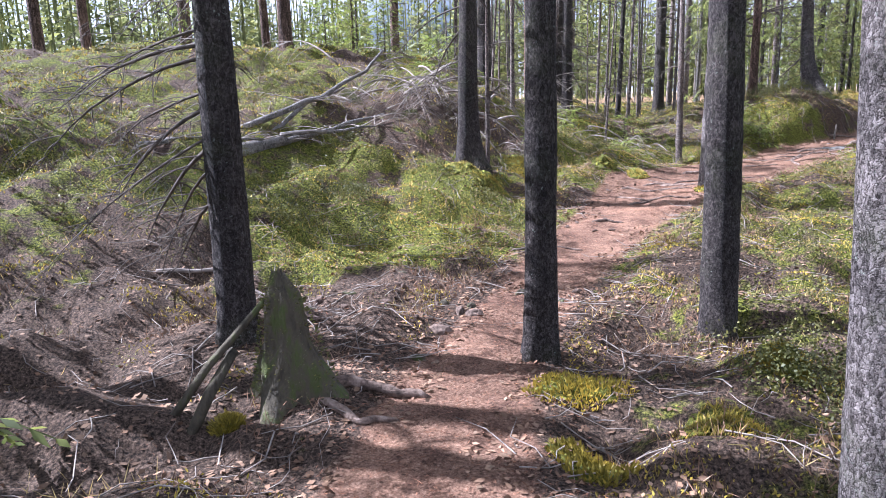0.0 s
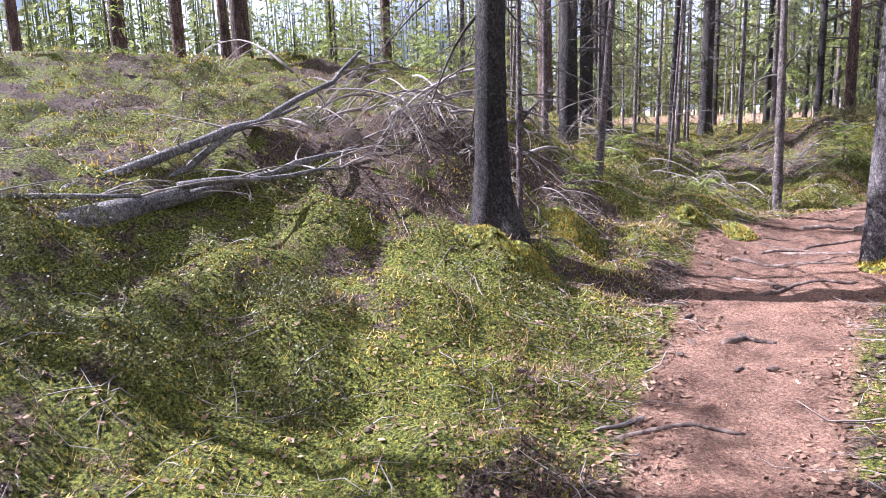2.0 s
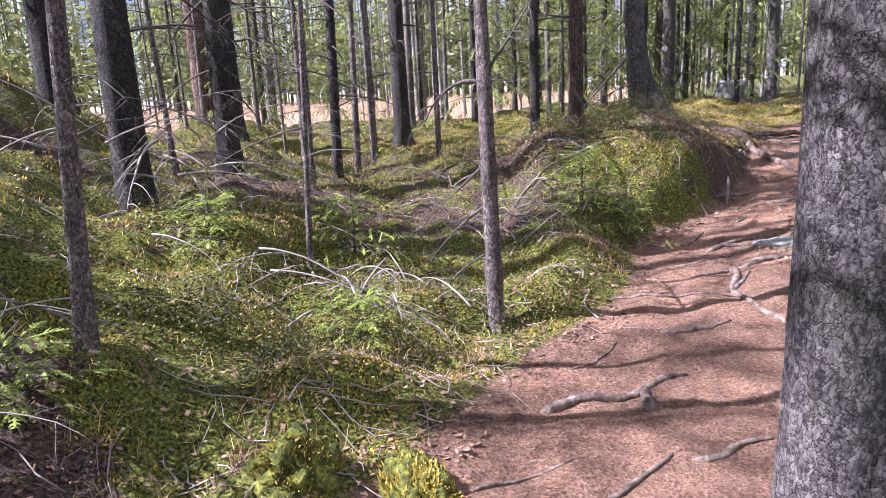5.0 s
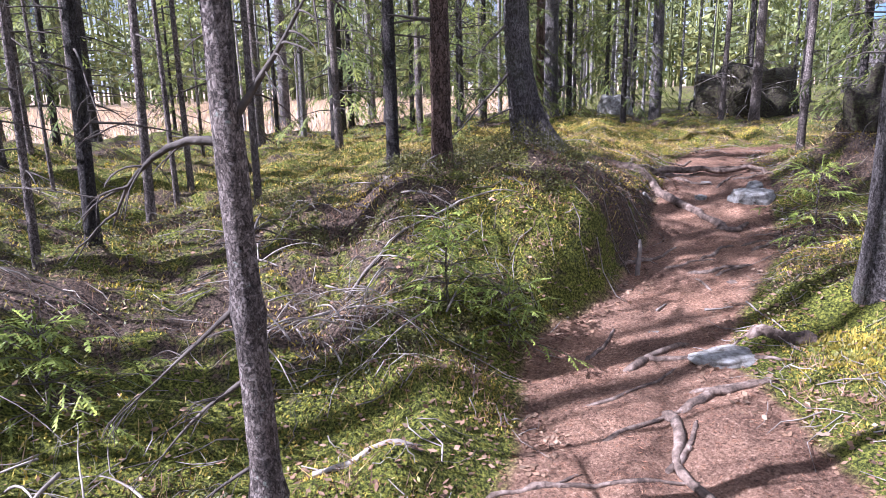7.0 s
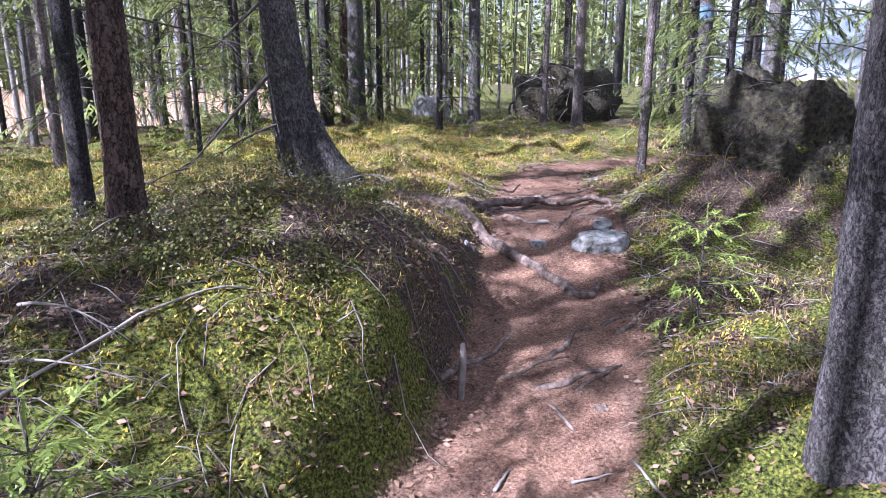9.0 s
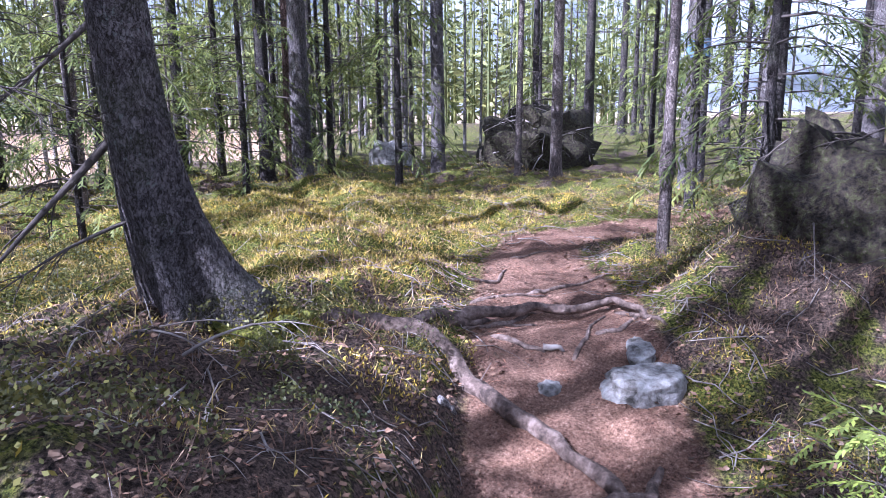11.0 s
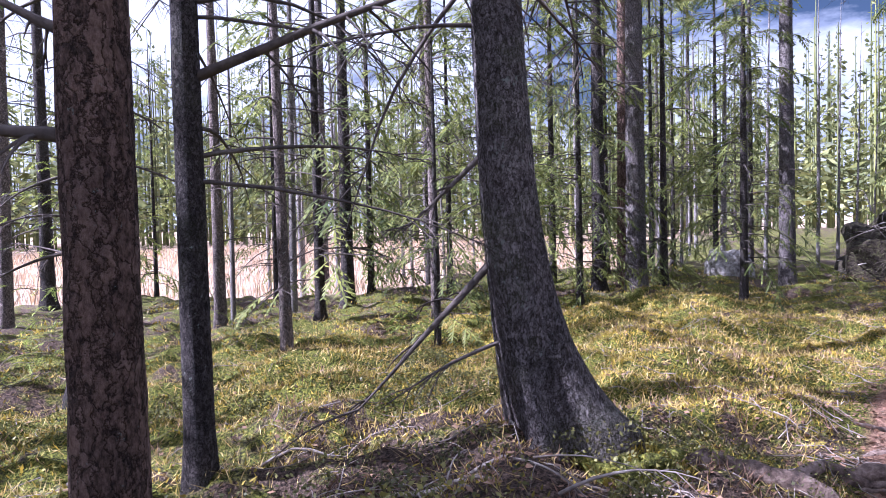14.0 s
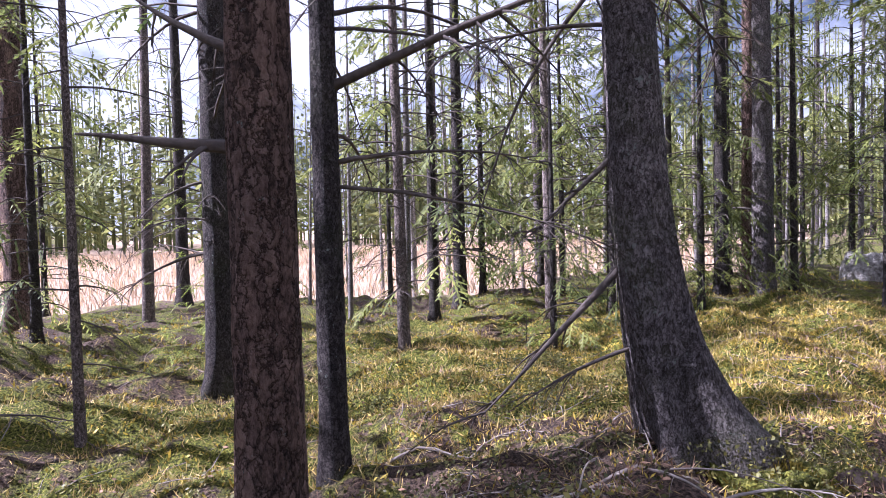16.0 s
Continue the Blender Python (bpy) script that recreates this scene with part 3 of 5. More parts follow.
def spruce(name, x, y, r, height, seed, label, lean=(0, 0), bend=(0, 0), bend_h=0.6, bark=None, flare=0.8, lobes=4, flare_h=0.16, flare_dir=None, sink=0.0, group="", knots=(), joined=False, **kw):
    root = thing(name, x, y, gz(x, y) - sink, label, "tree", group)
    part("trunk", trunk_mesh("trunk", bark or spruce_bark, height, r, seed, lean, bend, bend_h, flare, lobes, flare_h=flare_h, flare_dir=flare_dir, knots=knots, n=8 if joined else 12 if r < 0.03 else 26), root)
    if not joined and 'live' in kw:
        kw['live'] = (kw['live'][0], int(kw['live'][1] * 0.6), kw['live'][2])
    bare, wood, leaf = limbs_of(trunk_line(height, lean, bend, bend_h), r, height, seed, keep_clear=root.matrix_basis, **kw)
    if joined:
        all_bare = Buf()
        for one in bare:
            n = len(all_bare.v)
            all_bare.v += one.v
            all_bare.f += [tuple(i + n for i in f) for f in one.f]
        part("deadwood", all_bare.mesh("deadwood", twig_wood), root, "bare drooping dead branches")["kind"] = "stuff"
    else:
        for one in bare:
            part("branch", one.mesh("branch", twig_wood), root)
    if leaf.v:
        part("crown_wood", wood.mesh("crown_wood", twig_wood), root)["kind"] = "stuff"
        part("crown", leaf.mesh("crown", needle_green, False), root, "green needled crown")["kind"] = "stuff"
    return root


def pine(name, x, y, r, height, seed, label, lean=(0, 0), stubs=5, crown=1.0, bark=None, own=()):
    rng = random.Random(seed)
    root = thing(name, x, y, gz(x, y), label, "tree")
    part("trunk", trunk_mesh("trunk", bark or pine_bark, height, r, seed, lean, flare=0.35, flare_h=0.22, lump=0.06), root)
    line = trunk_line(height, lean)
    bare, leaf = Buf(), Buf()
    for i in range(stubs):
        dead_limb(bare, at_height(line, rng.uniform(1.6, 6.0)), rng.uniform(0, 6.28), rng.uniform(0.3, 0.9), 0.2, 0.3, rng, r=0.016, twigs=3)
    for i in range(int(16 * crown)):
        h = height * rng.uniform(0.62, 0.99)
        pts = limb_points(at_height(line, h), rng.uniform(0, 6.28), rng.uniform(0.9, 2.0), 0.3, 0.1, rng, 8, 0.16)
        bare.tube(pts, [0.03 * (1 - 0.1 * k) for k in range(9)], 4, cap=False)
        for p in (pts[4], pts[6], pts[8]):
            for _ in range(26):
                d = Vector((rng.gauss(0, 1), rng.gauss(0, 1), rng.gauss(0.4, 0.8))).normalized()
                leaf.leaf(p + d * rng.uniform(0.02, 0.28), d, d.orthogonal().normalized(), 0.26, 0.05)
    part("crown_wood", bare.mesh("crown_wood", twig_wood), root)["kind"] = "stuff"
    part("crown", leaf.mesh("crown", needle_pine, False), root, "tufted needle crown")["kind"] = "stuff"
    for h, az, length, lift, sag, thick in own:
        limb = Buf()
        dead_limb(limb, at_height(line, h), az, length, lift, sag, rng, r=thick, twigs=3)
        part("branch", limb.mesh("branch", twig_wood), root)
    return root


# trees standing by the path, in the order in which it passes them
spruce("spruce_tree", -0.868, 2.61, 0.108, 13, 1, "dark spruce with bare drooping branches beside a mossy stump", lean=(0.005, 0.009), flare=0.5,
       dead=(0.75, 4.5, 34, 1.3), live=(4.8, 24, 1.5), azimuths=[2.4, 3.0, 3.5, 2.0, 3.2], rise=-0.1, twigs=17)
spruce("spruce_tree", 0.825, 2.43, 0.088, 11, 2, "slim dark spruce trunk on a mossy foot beside the path", lean=(-0.004, 0.0), flare=0.5, dead=(2.6, 5, 6, 0.8), live=(5.2, 20, 1.3))
spruce("spruce_tree", 1.933, 2.87, 0.108, 13, 3, "spruce with flaked pale bark at its mossy foot", lean=(-0.024, 0.012), flare=0.3, dead=(2.2, 5, 8, 0.9), live=(5.0, 22, 1.4))
spruce("spruce_tree", 1.53, 0.55, 0.10, 14, 4, "pale grey spruce trunk in full sun", lean=(-0.05, 0.03), flare=0.4, bark=lit_bark, dead=(2.6, 5, 6, 0.8), live=(5.4, 20, 1.4))
spruce("spruce_tree", 0.50, 7.34, 0.118, 15, 5, "dark spruce with a broad mossy foot on the bank", lean=(0.022, 0.004), flare=0.85, flare_h=0.22, flare_dir=-0.6,
       dead=(1.2, 5, 30, 1.4), live=(6.0, 18, 1.5), azimuths=[2.6, 3.3, 2.0, 1.2, 0.6], rise=-0.1, twigs=13)
spruce("spruce_tree", 3.41, 7.27, 0.118, 16, 6, "stout spruce with sunlit scaly bark on a mossy mound", lean=(-0.004, 0.005), flare=0.3, flare_h=0.3, bark=lit_bark, flare_dir=-0.7,
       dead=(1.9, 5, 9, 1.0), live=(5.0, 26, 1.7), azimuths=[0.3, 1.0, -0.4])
spruce("spruce_tree", 2.6, 13.3, 0.105, 14, 7, "dark spruce behind the dead brush", dead=(0.8, 5, 16, 1.3), live=(5.5, 18, 1.4))
spruce("spruce_tree", 1.82, 11.99, 0.132, 15, 8, "thick dark spruce in the dense stand", flare=0.3, dead=(1.2, 5, 14, 1.2), live=(6.0, 18, 1.5))
spruce("spruce_tree", 5.6, 17.43, 0.135, 15, 9, "spruce at the edge of the bog meadow", dead=(1.0, 4, 18, 1.3), live=(3.0, 30, 1.8))
spruce("spruce_tree", 2.9, 16.6, 0.14, 15, 10, "spruce with low green boughs near the meadow", dead=(0.9, 3.5, 14, 1.3), live=(1.9, 34, 1.9))
spruce("spruce_tree", 6.33, 14.145, 0.06, 12, 11, "slim dark spruce stem with dead limbs on the mound", dead=(1.0, 5, 15, 1.1), live=(4.6, 22, 1.3), flare=0.3, azimuths=[0.2, 1.2, 2.6, -0.6, 1.8], own=[(1.6, -0.34, 1.5, 0.36, 0.2, 0.024), (1.3, -0.2, 0.9, 0.2, 0.6, 0.012), (1.9, 0.1, 1.2, 0.5, 1.6, 0.012)])
spruce("bent_spruce", 7.8, 13.87, 0.12, 15, 13, "old spruce with a curved foot spreading into roots", lean=(-0.02, 0.0), bend=(0.2, -0.04), bend_h=0.45, bark=lit_bark, flare=0.95, flare_h=0.28, flare_dir=-0.4,
       own=[(1.3, 2.8, 0.6, -0.75, 0.1, 0.018), (0.85, 2.8, 1.0, -0.8, 0.0, 0.022), (2.05, 2.75, 1.4, -0.6, 1.3, 0.013), (0.45, 2.9, 0.7, -0.25, 0.4, 0.012), (2.6, 3.3, 1.5, 0.1, 1.5, 0.014)],
       dead=(1.6, 4.8, 17, 1.4), live=(4.2, 28, 1.8), azimuths=[2.4, 3.0, 2.7, 0.6, 1.2], rise=0.0, twigs=15)
spruce("spruce_tree", 7.62, 10.17, 0.17, 16, 14, "stout spruce with scaly bark on a moss bank", lean=(-0.003, 0.016), flare=0.3, flare_h=0.35, bark=lit_bark, lobes=3, dead=(2.4, 5, 8, 1.0), live=(5.0, 26, 1.7), azimuths=[-1.2, -0.4, 0.3])
pine("pine_tree", 6.115, 12.82, 0.076, 15, 15, "pine with thick furrowed red-brown bark and stub limbs", lean=(0.0, 0.004), stubs=4,
     own=[(1.1, 2.9, 0.4, 0.05, 0.1, 0.02), (1.3, 2.75, 0.34, 0.3, -0.3, 0.016), (1.5, -0.4, 0.7, 0.3, 0.2, 0.014)])

spruce("spruce_tree", 3.64, 13.35, 0.052, 10, 24, "slender dark spruce with a drooping green crown", lean=(0.03, 0.0), flare=0.4, dead=(0.6, 2.6, 12, 0.9), live=(2.5, 44, 1.5))
spruce("spruce_tree", 12.4, 12.95, 0.05, 6, 19, "small dark spruce with wide level boughs behind the root mound", dead=(0.5, 1.0, 5, 0.7), live=(0.9, 44, 1.35), size=0.3, width=0.02, shoots=12)

marked = pine("pine_tree", 16.65, 15.4, 0.19, 17, 16, "stout grey pine with a pale blue painted trail mark", stubs=6, bark=lit_bark)
mk = Buf()
for i in range(6):
    for j in range(9):
        a = 2.2 + 2.2 * j / 8
        mk.v.append(Vector((math.cos(a + 0.3) * 0.19, math.sin(a + 0.3) * 0.19, 1.92 + 0.05 * i + 0.012 * math.sin(j * 2.3 + i))))
for i in range(5):
    for j in range(8):
        mk.f.append((i * 9 + j, i * 9 + j + 1, (i + 1) * 9 + j + 1, (i + 1) * 9 + j))
part("trail_mark", mk.mesh("trail_mark", trail_paint), marked, "pale blue painted mark")
pine("pine_tree", 19.0, 15.1, 0.17, 17, 17, "straight grey pine trunk in the sunlit stand", stubs=6, bark=lit_bark)
pine("pine_tree", 20.4, 13.8, 0.18, 17, 18, "leaning grey pine trunk in the sunlit stand", lean=(0.05, 0.02), stubs=6, bark=lit_bark)
thin = [  # x, y, radius, height, seed, lean, dead limbs, label
    (0.766, 7.764, 0.028, 4.5, 21, (0.005, 0.0), 12, "thin dead sapling with a knotted break beside a spruce"),
    (1.723, 9.39, 0.04, 7.5, 22, (0.07, 0.0), 12, "thin sunlit stem with sparse twigs"),
    (1.26, 10.07, 0.036, 7.0, 23, (0.0, 0.0), 14, "thin grey stem in the thicket"),
    (3.925, 10.15, 0.052, 7.0, 25, (-0.02, 0.0), 12, "thin flaking stem with a lichen-crusted knot and dead limbs"),
    (11.53, 13.4, 0.05, 8.0, 26, (0.01, 0.0), 10, "thin knotted stem beside the path"),
    (7.25, 17.9, 0.06, 9.0, 27, (-0.01, 0.0), 22, "thin spruce stem bristling with dead twigs"),
    (4.8, 16.2, 0.035, 7.0, 28, (0.0, 0.0), 24, "thin spruce with drooping lower twigs"),
    (9.2, 19.0, 0.06, 12.0, 29, (-0.01, 0.0), 16, "slim stem at the meadow's edge"),
    (6.83, 20.7, 0.08, 10.0, 30, (0.0, 0.0), 16, "slim dark stem at the meadow's edge"),
    (4.1, 22.4, 0.09, 11.0, 31, (0.02, 0.0), 16, "grey stem at the meadow's edge"),
    (16.3, 17.6, 0.10, 13.0, 36, (0.0, 0.0), 12, "pale slender trunk in front of the dark boulder"),
    (15.9, 18.1, 0.06, 10.0, 37, (0.02, 0.0), 12, "slender trunk in front of the dark boulder"),
    (2.9, 10.9, 0.022, 4.5, 32, (0.05, 0.0), 12, "thin bare stem in the thicket"),
    (2.1, 13.4, 0.03, 6.0, 33, (-0.04, 0.0), 14, "thin bare stem in the thicket"),
    (1.0, 11.6, 0.025, 5.5, 34, (0.06, 0.0), 14, "thin bare stem in the thicket"),
    (3.3, 12.9, 0.028, 6.0, 35, (0.02, 0.0), 16, "thin bare stem in the thicket"),
]
OWN = {25: [(1.5, 2.63, 0.5, 0.55, 2.4, 0.016), (1.05, 2.6, 0.5, -0.75, 0.1, 0.011), (0.8, 2.4, 0.6, -0.6, 0.2, 0.01), (0.5, 2.9, 0.4, -0.5, 0.1, 0.008), (1.55, -0.6, 0.5, 0.9, 0.0, 0.014)],
       21: [(0.85, 0.1, 0.25, 0.9, 0.3, 0.02), (0.85, 3.2, 0.2, 0.5, 0.8, 0.018), (0.95, -0.5, 0.8, 0.2, 2.2, 0.009)]}
KNOTS = {25: [(1.5, 0.9), (0.35, 0.35), (1.0, 0.25)], 21: [(0.83, 0.8)], 26: [(0.75, 0.6), (0.9, 0.4)]}
for i in range(16):
    thin.append((0.2 + 5.0 * ((i * 0.618) % 1), 12.4 + 8.5 * ((i * 0.371 + 0.2) % 1), 0.018 + 0.035 * ((i * 0.43) % 1), 5.0 + 4 * ((i * 0.77) % 1), 80 + i, (0.03 * ((i * 0.9) % 2 - 1), 0.0), 9, "thin bare stem in the thicket by the meadow"))
for x, y, r, h, seed, lean, limbs, label in thin:
    spruce("thin_tree", x, y, r, h, seed, label, lean=lean, bark=thin_bark, flare=0.3, dead=(0.5, h * 0.75, int(limbs * 1.2), 0.8), live=(1.5, 22, 1.15) if seed in (27, 29) else (h * 0.5, 6 if seed < 32 else 0, 0.8), size=0.28, width=0.026, own=OWN.get(seed, ()), knots=KNOTS.get(seed, ()))

pines = [(16.06, 20.1, 0.135, 17, 41), (12.67, 19.75, 0.15, 16, 42), (13.5, 21.2, 0.11, 17, 43), (9.88, 29.0, 0.17, 14, 44), (13.0, 29.5, 0.12, 13, 45), (2.7, 21.5, 0.21, 17, 46),
         (-2.9, 12.8, 0.13, 14, 47), (-5.4, 16.8, 0.14, 15, 48), (-5.3, 14.0, 0.13, 14, 49), (-4.0, 15.5, 0.1, 13, 50), (-9.5, 18.0, 0.15, 15, 51), (-7.0, 11.5, 0.1, 12, 52), (-1.2, 17.5, 0.12, 14, 53)]
# pines 41 and 42 take the paler bark copy in place of sunlight
for x, y, r, h, seed in pines:
    pine("pine_tree", x, y, r, h, seed, "tall bare-stemmed pine with reddish upper bark", lean=((seed % 5 - 2) * 0.006, 0), stubs=7, crown=0.4 if x < 0 else 1.0, bark=lit_bark if seed in (41, 42, 44, 45) else None)

# the stand behind: a few grown spruces and birches, repeated
kinds = []
for i, (r, h, lo, reach) in enumerate([(0.13, 15, 1.2, 2.0), (0.10, 12, 0.8, 1.7), (0.16, 17, 2.6, 2.2), (0.07, 8, 0.4, 1.3), (0.08, 9, 0.8, 1.7)]):
    ob = spruce("spruce_tree", 40 + 4 * i, -30, r, h, 60 + i, "grown spruce of the surrounding forest", dead=(0.8, lo + 2.5, 9, 1.4), live=(lo, 27 if i < 4 else 58, reach), size=0.55 if i < 4 else 0.42, width=0.036 if i < 4 else 0.03, shoots=6 if i < 4 else 8, pairs=5, twigs=3, group="forest trees", joined=True)
    kinds.append(ob)


def birch(x, y, r, h, seed):
    root = thing("birch_tree", x, y, gz(x, y), "slender pale bare birch stem of the surrounding forest", "tree", "forest trees")
    rng = random.Random(seed)
    lean = (rng.uniform(-0.04, 0.04), rng.uniform(-0.04, 0.04))
    part("trunk", trunk_mesh("trunk", pale_bark, h, r, seed, lean, flare=0.2, n=10), root)
    buf, line = Buf(), trunk_line(h, lean)
    for _ in range(10):
        k = rng.uniform(0.15, 0.98)
        dead_limb(buf, at_height(line, h * k), rng.uniform(0, 6.28), 1.5 * (1.1 - k), 0.7, -0.2, rng, r=0.01, twigs=3, droop=0.3)
    part("crown_wood", buf.mesh("crown_wood", twig_wood), root)["kind"] = "stuff"
    return root


birches = [birch(60 + 3 * i, -30, 0.05 + 0.02 * i, 8 + 2 * i, 70 + i) for i in range(2)]
placed = [(o.matrix_basis.translation.x, o.matrix_basis.translation.y) for o in scene.objects if o.parent is None and o.name.split(".")[0] in ("spruce_tree", "bent_spruce", "pine_tree", "thin_tree")]
rng = random.Random(5)
count = 0
while count < 68:
    x, y = rng.uniform(-16, 44), rng.uniform(-6, 46)
    near = float(trail_gap(x, y))
    if near < 3.2 or float(bog_mask(x, y)) > 0.25 or min(math.hypot(x - a, y - b) for a, b in placed) < 1.7:
        continue
    if x < 1.5 and y > 3 and math.hypot(x + 3, y - 8) < 8.5:        # the open heathy bank
        continue
    if 8.5 < x < 14 and 13.5 < y < 19:                              # the sunny knoll
        continue
    if -2 < x < 9 and 7 < y < 20.5 or 9 <= x < 21.5 and 15 < y < 26:
        continue
    if x < 1 and 5 < y < 26 and rng.random() < 0.9:                    # open towards the sun
        continue
    if y < -9 or (x < -4 or y < 1.0) and rng.random() < 0.75:                    # thin towards the sun
        continue
    if x > 12 and y > 20 and rng.random() < 0.6:                       # open over the meadow
        continue
    src = rng.choice(birches) if rng.random() < 0.25 else rng.choice(kinds[:4])
    copy_thing(src, pose(x, y, gz(x, y) - 0.05, 0, 0, rng.uniform(0, 360)) @ Matrix.Scale(rng.uniform(0.8, 1.2), 4))
    placed.append((x, y))
    count += 1
for i, src in enumerate(kinds + birches):
    for a in range(400):
        x, y = 18 + 2.5 * i + a * 0.6, 8.0 - 0.7 * i + 0.2 * a
        if min(math.hypot(x - p, y - q) for p, q in placed) > 1.7:
            src.matrix_basis = pose(x, y, gz(x, y) - 0.05)
            placed.append((x, y))
            break

for i, (x, y, k, sc) in enumerate([(9.9, 18.8, 4, 0.8), (12.6, 20.6, 0, 0.9), (14.4, 23.0, 4, 0.9), (8.0, 20.0, 3, 1.0), (21.6, 21.8, 0, 0.8), (13.4, 23.4, 4, 1.0), (11.2, 24.6, 3, 1.1), (3.6, 19.2, 3, 0.8),
                                   (13.4, 13.2, 4, 0.75), (14.8, 14.6, 3, 1.0), (12.4, 10.6, 4, 0.8), (7.9, 23.2, 3, 0.7), (6.0, 24.5, 3, 0.6), (22.6, 19.0, 4, 1.0), (2.2, 24.0, 3, 0.8), (10.6, 22.0, 4, 0.7), (11.6, 19.6, 4, 0.7), (14.2, 21.0, 3, 1.0), (19.2, 24.0, 4, 0.9), (12.2, 22.6, 0, 0.8), (16.4, 24.5, 0, 1.0), (22.0, 16.6, 4, 0.9), (17.4, 24.6, 3, 0.9), (9.4, 22.6, 3, 0.9), (13.0, 11.8, 3, 0.8)]):
    copy_thing(kinds[k], pose(x, y, gz(x, y) - 0.05, 0, 0, 67 * i) @ Matrix.Scale(sc, 4))

for i in range(34):                                               # slender bare birches along the meadow's edge
    x, y = 6.5 + 15.5 * ((i * 0.618) % 1), 21.0 + 8.0 * ((i * 0.371 + 0.2) % 1)
    copy_thing(birches[i % 2], pose(x, y, gz(x, y) - 0.05, 0, 0, 47 * i) @ Matrix.Scale(0.55 + 0.4 * ((i * 0.77) % 1), 4))
for i, (x, y, k, sc) in enumerate([(13.5, 18.5, 4, 0.75), (17.2, 23.0, 4, 0.9), (11.3, 21.6, 4, 0.6), (8.6, 17.4, 3, 0.5), (15.2, 22.6, 3, 0.9), (19.8, 20.4, 3, 0.8)]):
    copy_thing(kinds[k], pose(x, y, gz(x, y) - 0.05, 0, 0, 71 * i) @ Matrix.Scale(sc, 4))

for i, (x, y, k) in enumerate([(-3.3, 2.2, 0), (-4.9, 1.3, 2), (-2.9, 0.2, 1), (-5.6, 3.2, 0), (-3.8, -1.2, 2), (-5.5, 6.1, 3), (1.0, 14.75, 2)]):       # spruces added on the sunny side, mostly out of view, to shade the ground
    copy_thing(kinds[k], pose(x, y, gz(x, y) - 0.05, 0, 0, 83 * i))

# the woods across the meadow, beyond counting
far = Buf()
for _ in range(1000):
    a, d = radians(rng.uniform(-64, 44)), rng.uniform(60, 100)
    x, y = 6 - math.sin(a) * d, 9 + math.cos(a) * d
    z, h = gz(x, y), rng.uniform(9, 19)
    far.tube([(x, y, z - 0.3), (x, y, z + h)], [0.13, 0.03], 4, cap=False)
    green = rng.random() < 0.75
    for _ in range(80 if green else 24):
        k = rng.random() ** 0.8
        w = 2.2 * (1.05 - k)
        aa = rng.uniform(0, 6.28)
        p = Vector((x + math.cos(aa) * w * 0.3, y + math.sin(aa) * w * 0.3, z + h * (0.1 + 0.9 * k)))
        d2 = Vector((math.cos(aa), math.sin(aa), rng.uniform(-0.7, 0.2))).normalized()
        far.leaf(p, d2, Vector((rng.gauss(0, 1), rng.gauss(0, 1), rng.gauss(0, 1))).cross(d2).normalized(), w * rng.uniform(0.4, 0.85), 0.36 if green else 0.1)
far_woods = tagged(new("far_woods", far.mesh("far_woods", needle_pine, False)), "hazy mixed woods on the far side of the meadow", "forest", kind="stuff")


# ---------------- ground cover ----------------
def leaf_field(name, pos, axis, side, length, width, mat, label, category):
    """Many small pointed leaves as one mesh."""
    n = len(pos)
    axis = axis / np.linalg.norm(axis, axis=1, keepdims=True)
    side = side - axis * (side * axis).sum(1, keepdims=True)
    side = side / np.linalg.norm(side, axis=1, keepdims=True)
    length, width = length[:, None], width[:, None]
    m = pos + axis * length * 0.45
    v = np.stack([pos, m + side * width / 2, pos + axis * length, m - side * width / 2], 1).reshape(-1, 3)
    me = bpy.data.meshes.new(name)
    me.vertices.add(4 * n)
    me.vertices.foreach_set("co", v.astype(np.float32).ravel())
    me.loops.add(4 * n)
    me.loops.foreach_set("vertex_index", np.arange(4 * n, dtype=np.int32))
    me.polygons.add(n)
    me.polygons.foreach_set("loop_start", np.arange(0, 4 * n, 4, dtype=np.int32))
    me.update()
    me.materials.append(mat)
    return tagged(new(name, me), label, category, kind="stuff")


R = np.random.RandomState(11)


def spots(n, box, reach, inner=0.0, power=1.6):
    """n random places in a box, thinning out away from the path; none nearer to it than inner."""
    out = []
    total = 0
    while total < n:
        x, y = R.uniform(box[0], box[1], 40000), R.uniform(box[2], box[3], 40000)
        g = trail_gap(x, y)
        keep = (g > inner + 0.12 * waves(x, y, 0.8, 21)) & (R.rand(40000) < (1 / (1 + np.maximum(g, 0) / reach)) ** power)
        out.append(np.stack([x[keep], y[keep], g[keep]], 1))
        total += keep.sum()
    return np.concatenate(out)[:n]


def unit(n, up=0.0, spread=1.0):
    v = R.normal(0, spread, (n, 3))
    v[:, 2] = v[:, 2] * 0.6 + up
    return v


BOX = (-7, 17, 0.5, 23)
# bilberry and lingonberry shrubs, in drifts
p = spots(21000, BOX, 2.0, 0.1)
p = p[(waves(p[:, 0], p[:, 1], 1.6, 31) + 0.5 * waves(p[:, 0], p[:, 1], 0.6, 32) + R.normal(0, 0.12, len(p)) > 0.36 + 0.8 * np.abs(bare(p[:, 0], p[:, 1])) + 0.35 * smooth((p[:, 1] - 13.2) / 1.5)) & (bog_mask(p[:, 0], p[:, 1]) < 0.3)]
k = 26
c = np.repeat(p, k, 0)
grow = np.repeat(R.uniform(0.6, 1.25, len(p)), k) * (1 + 0.05 * c[:, 2])
dx, dy = R.normal(0, 0.055, len(c)) * grow, R.normal(0, 0.055, len(c)) * grow
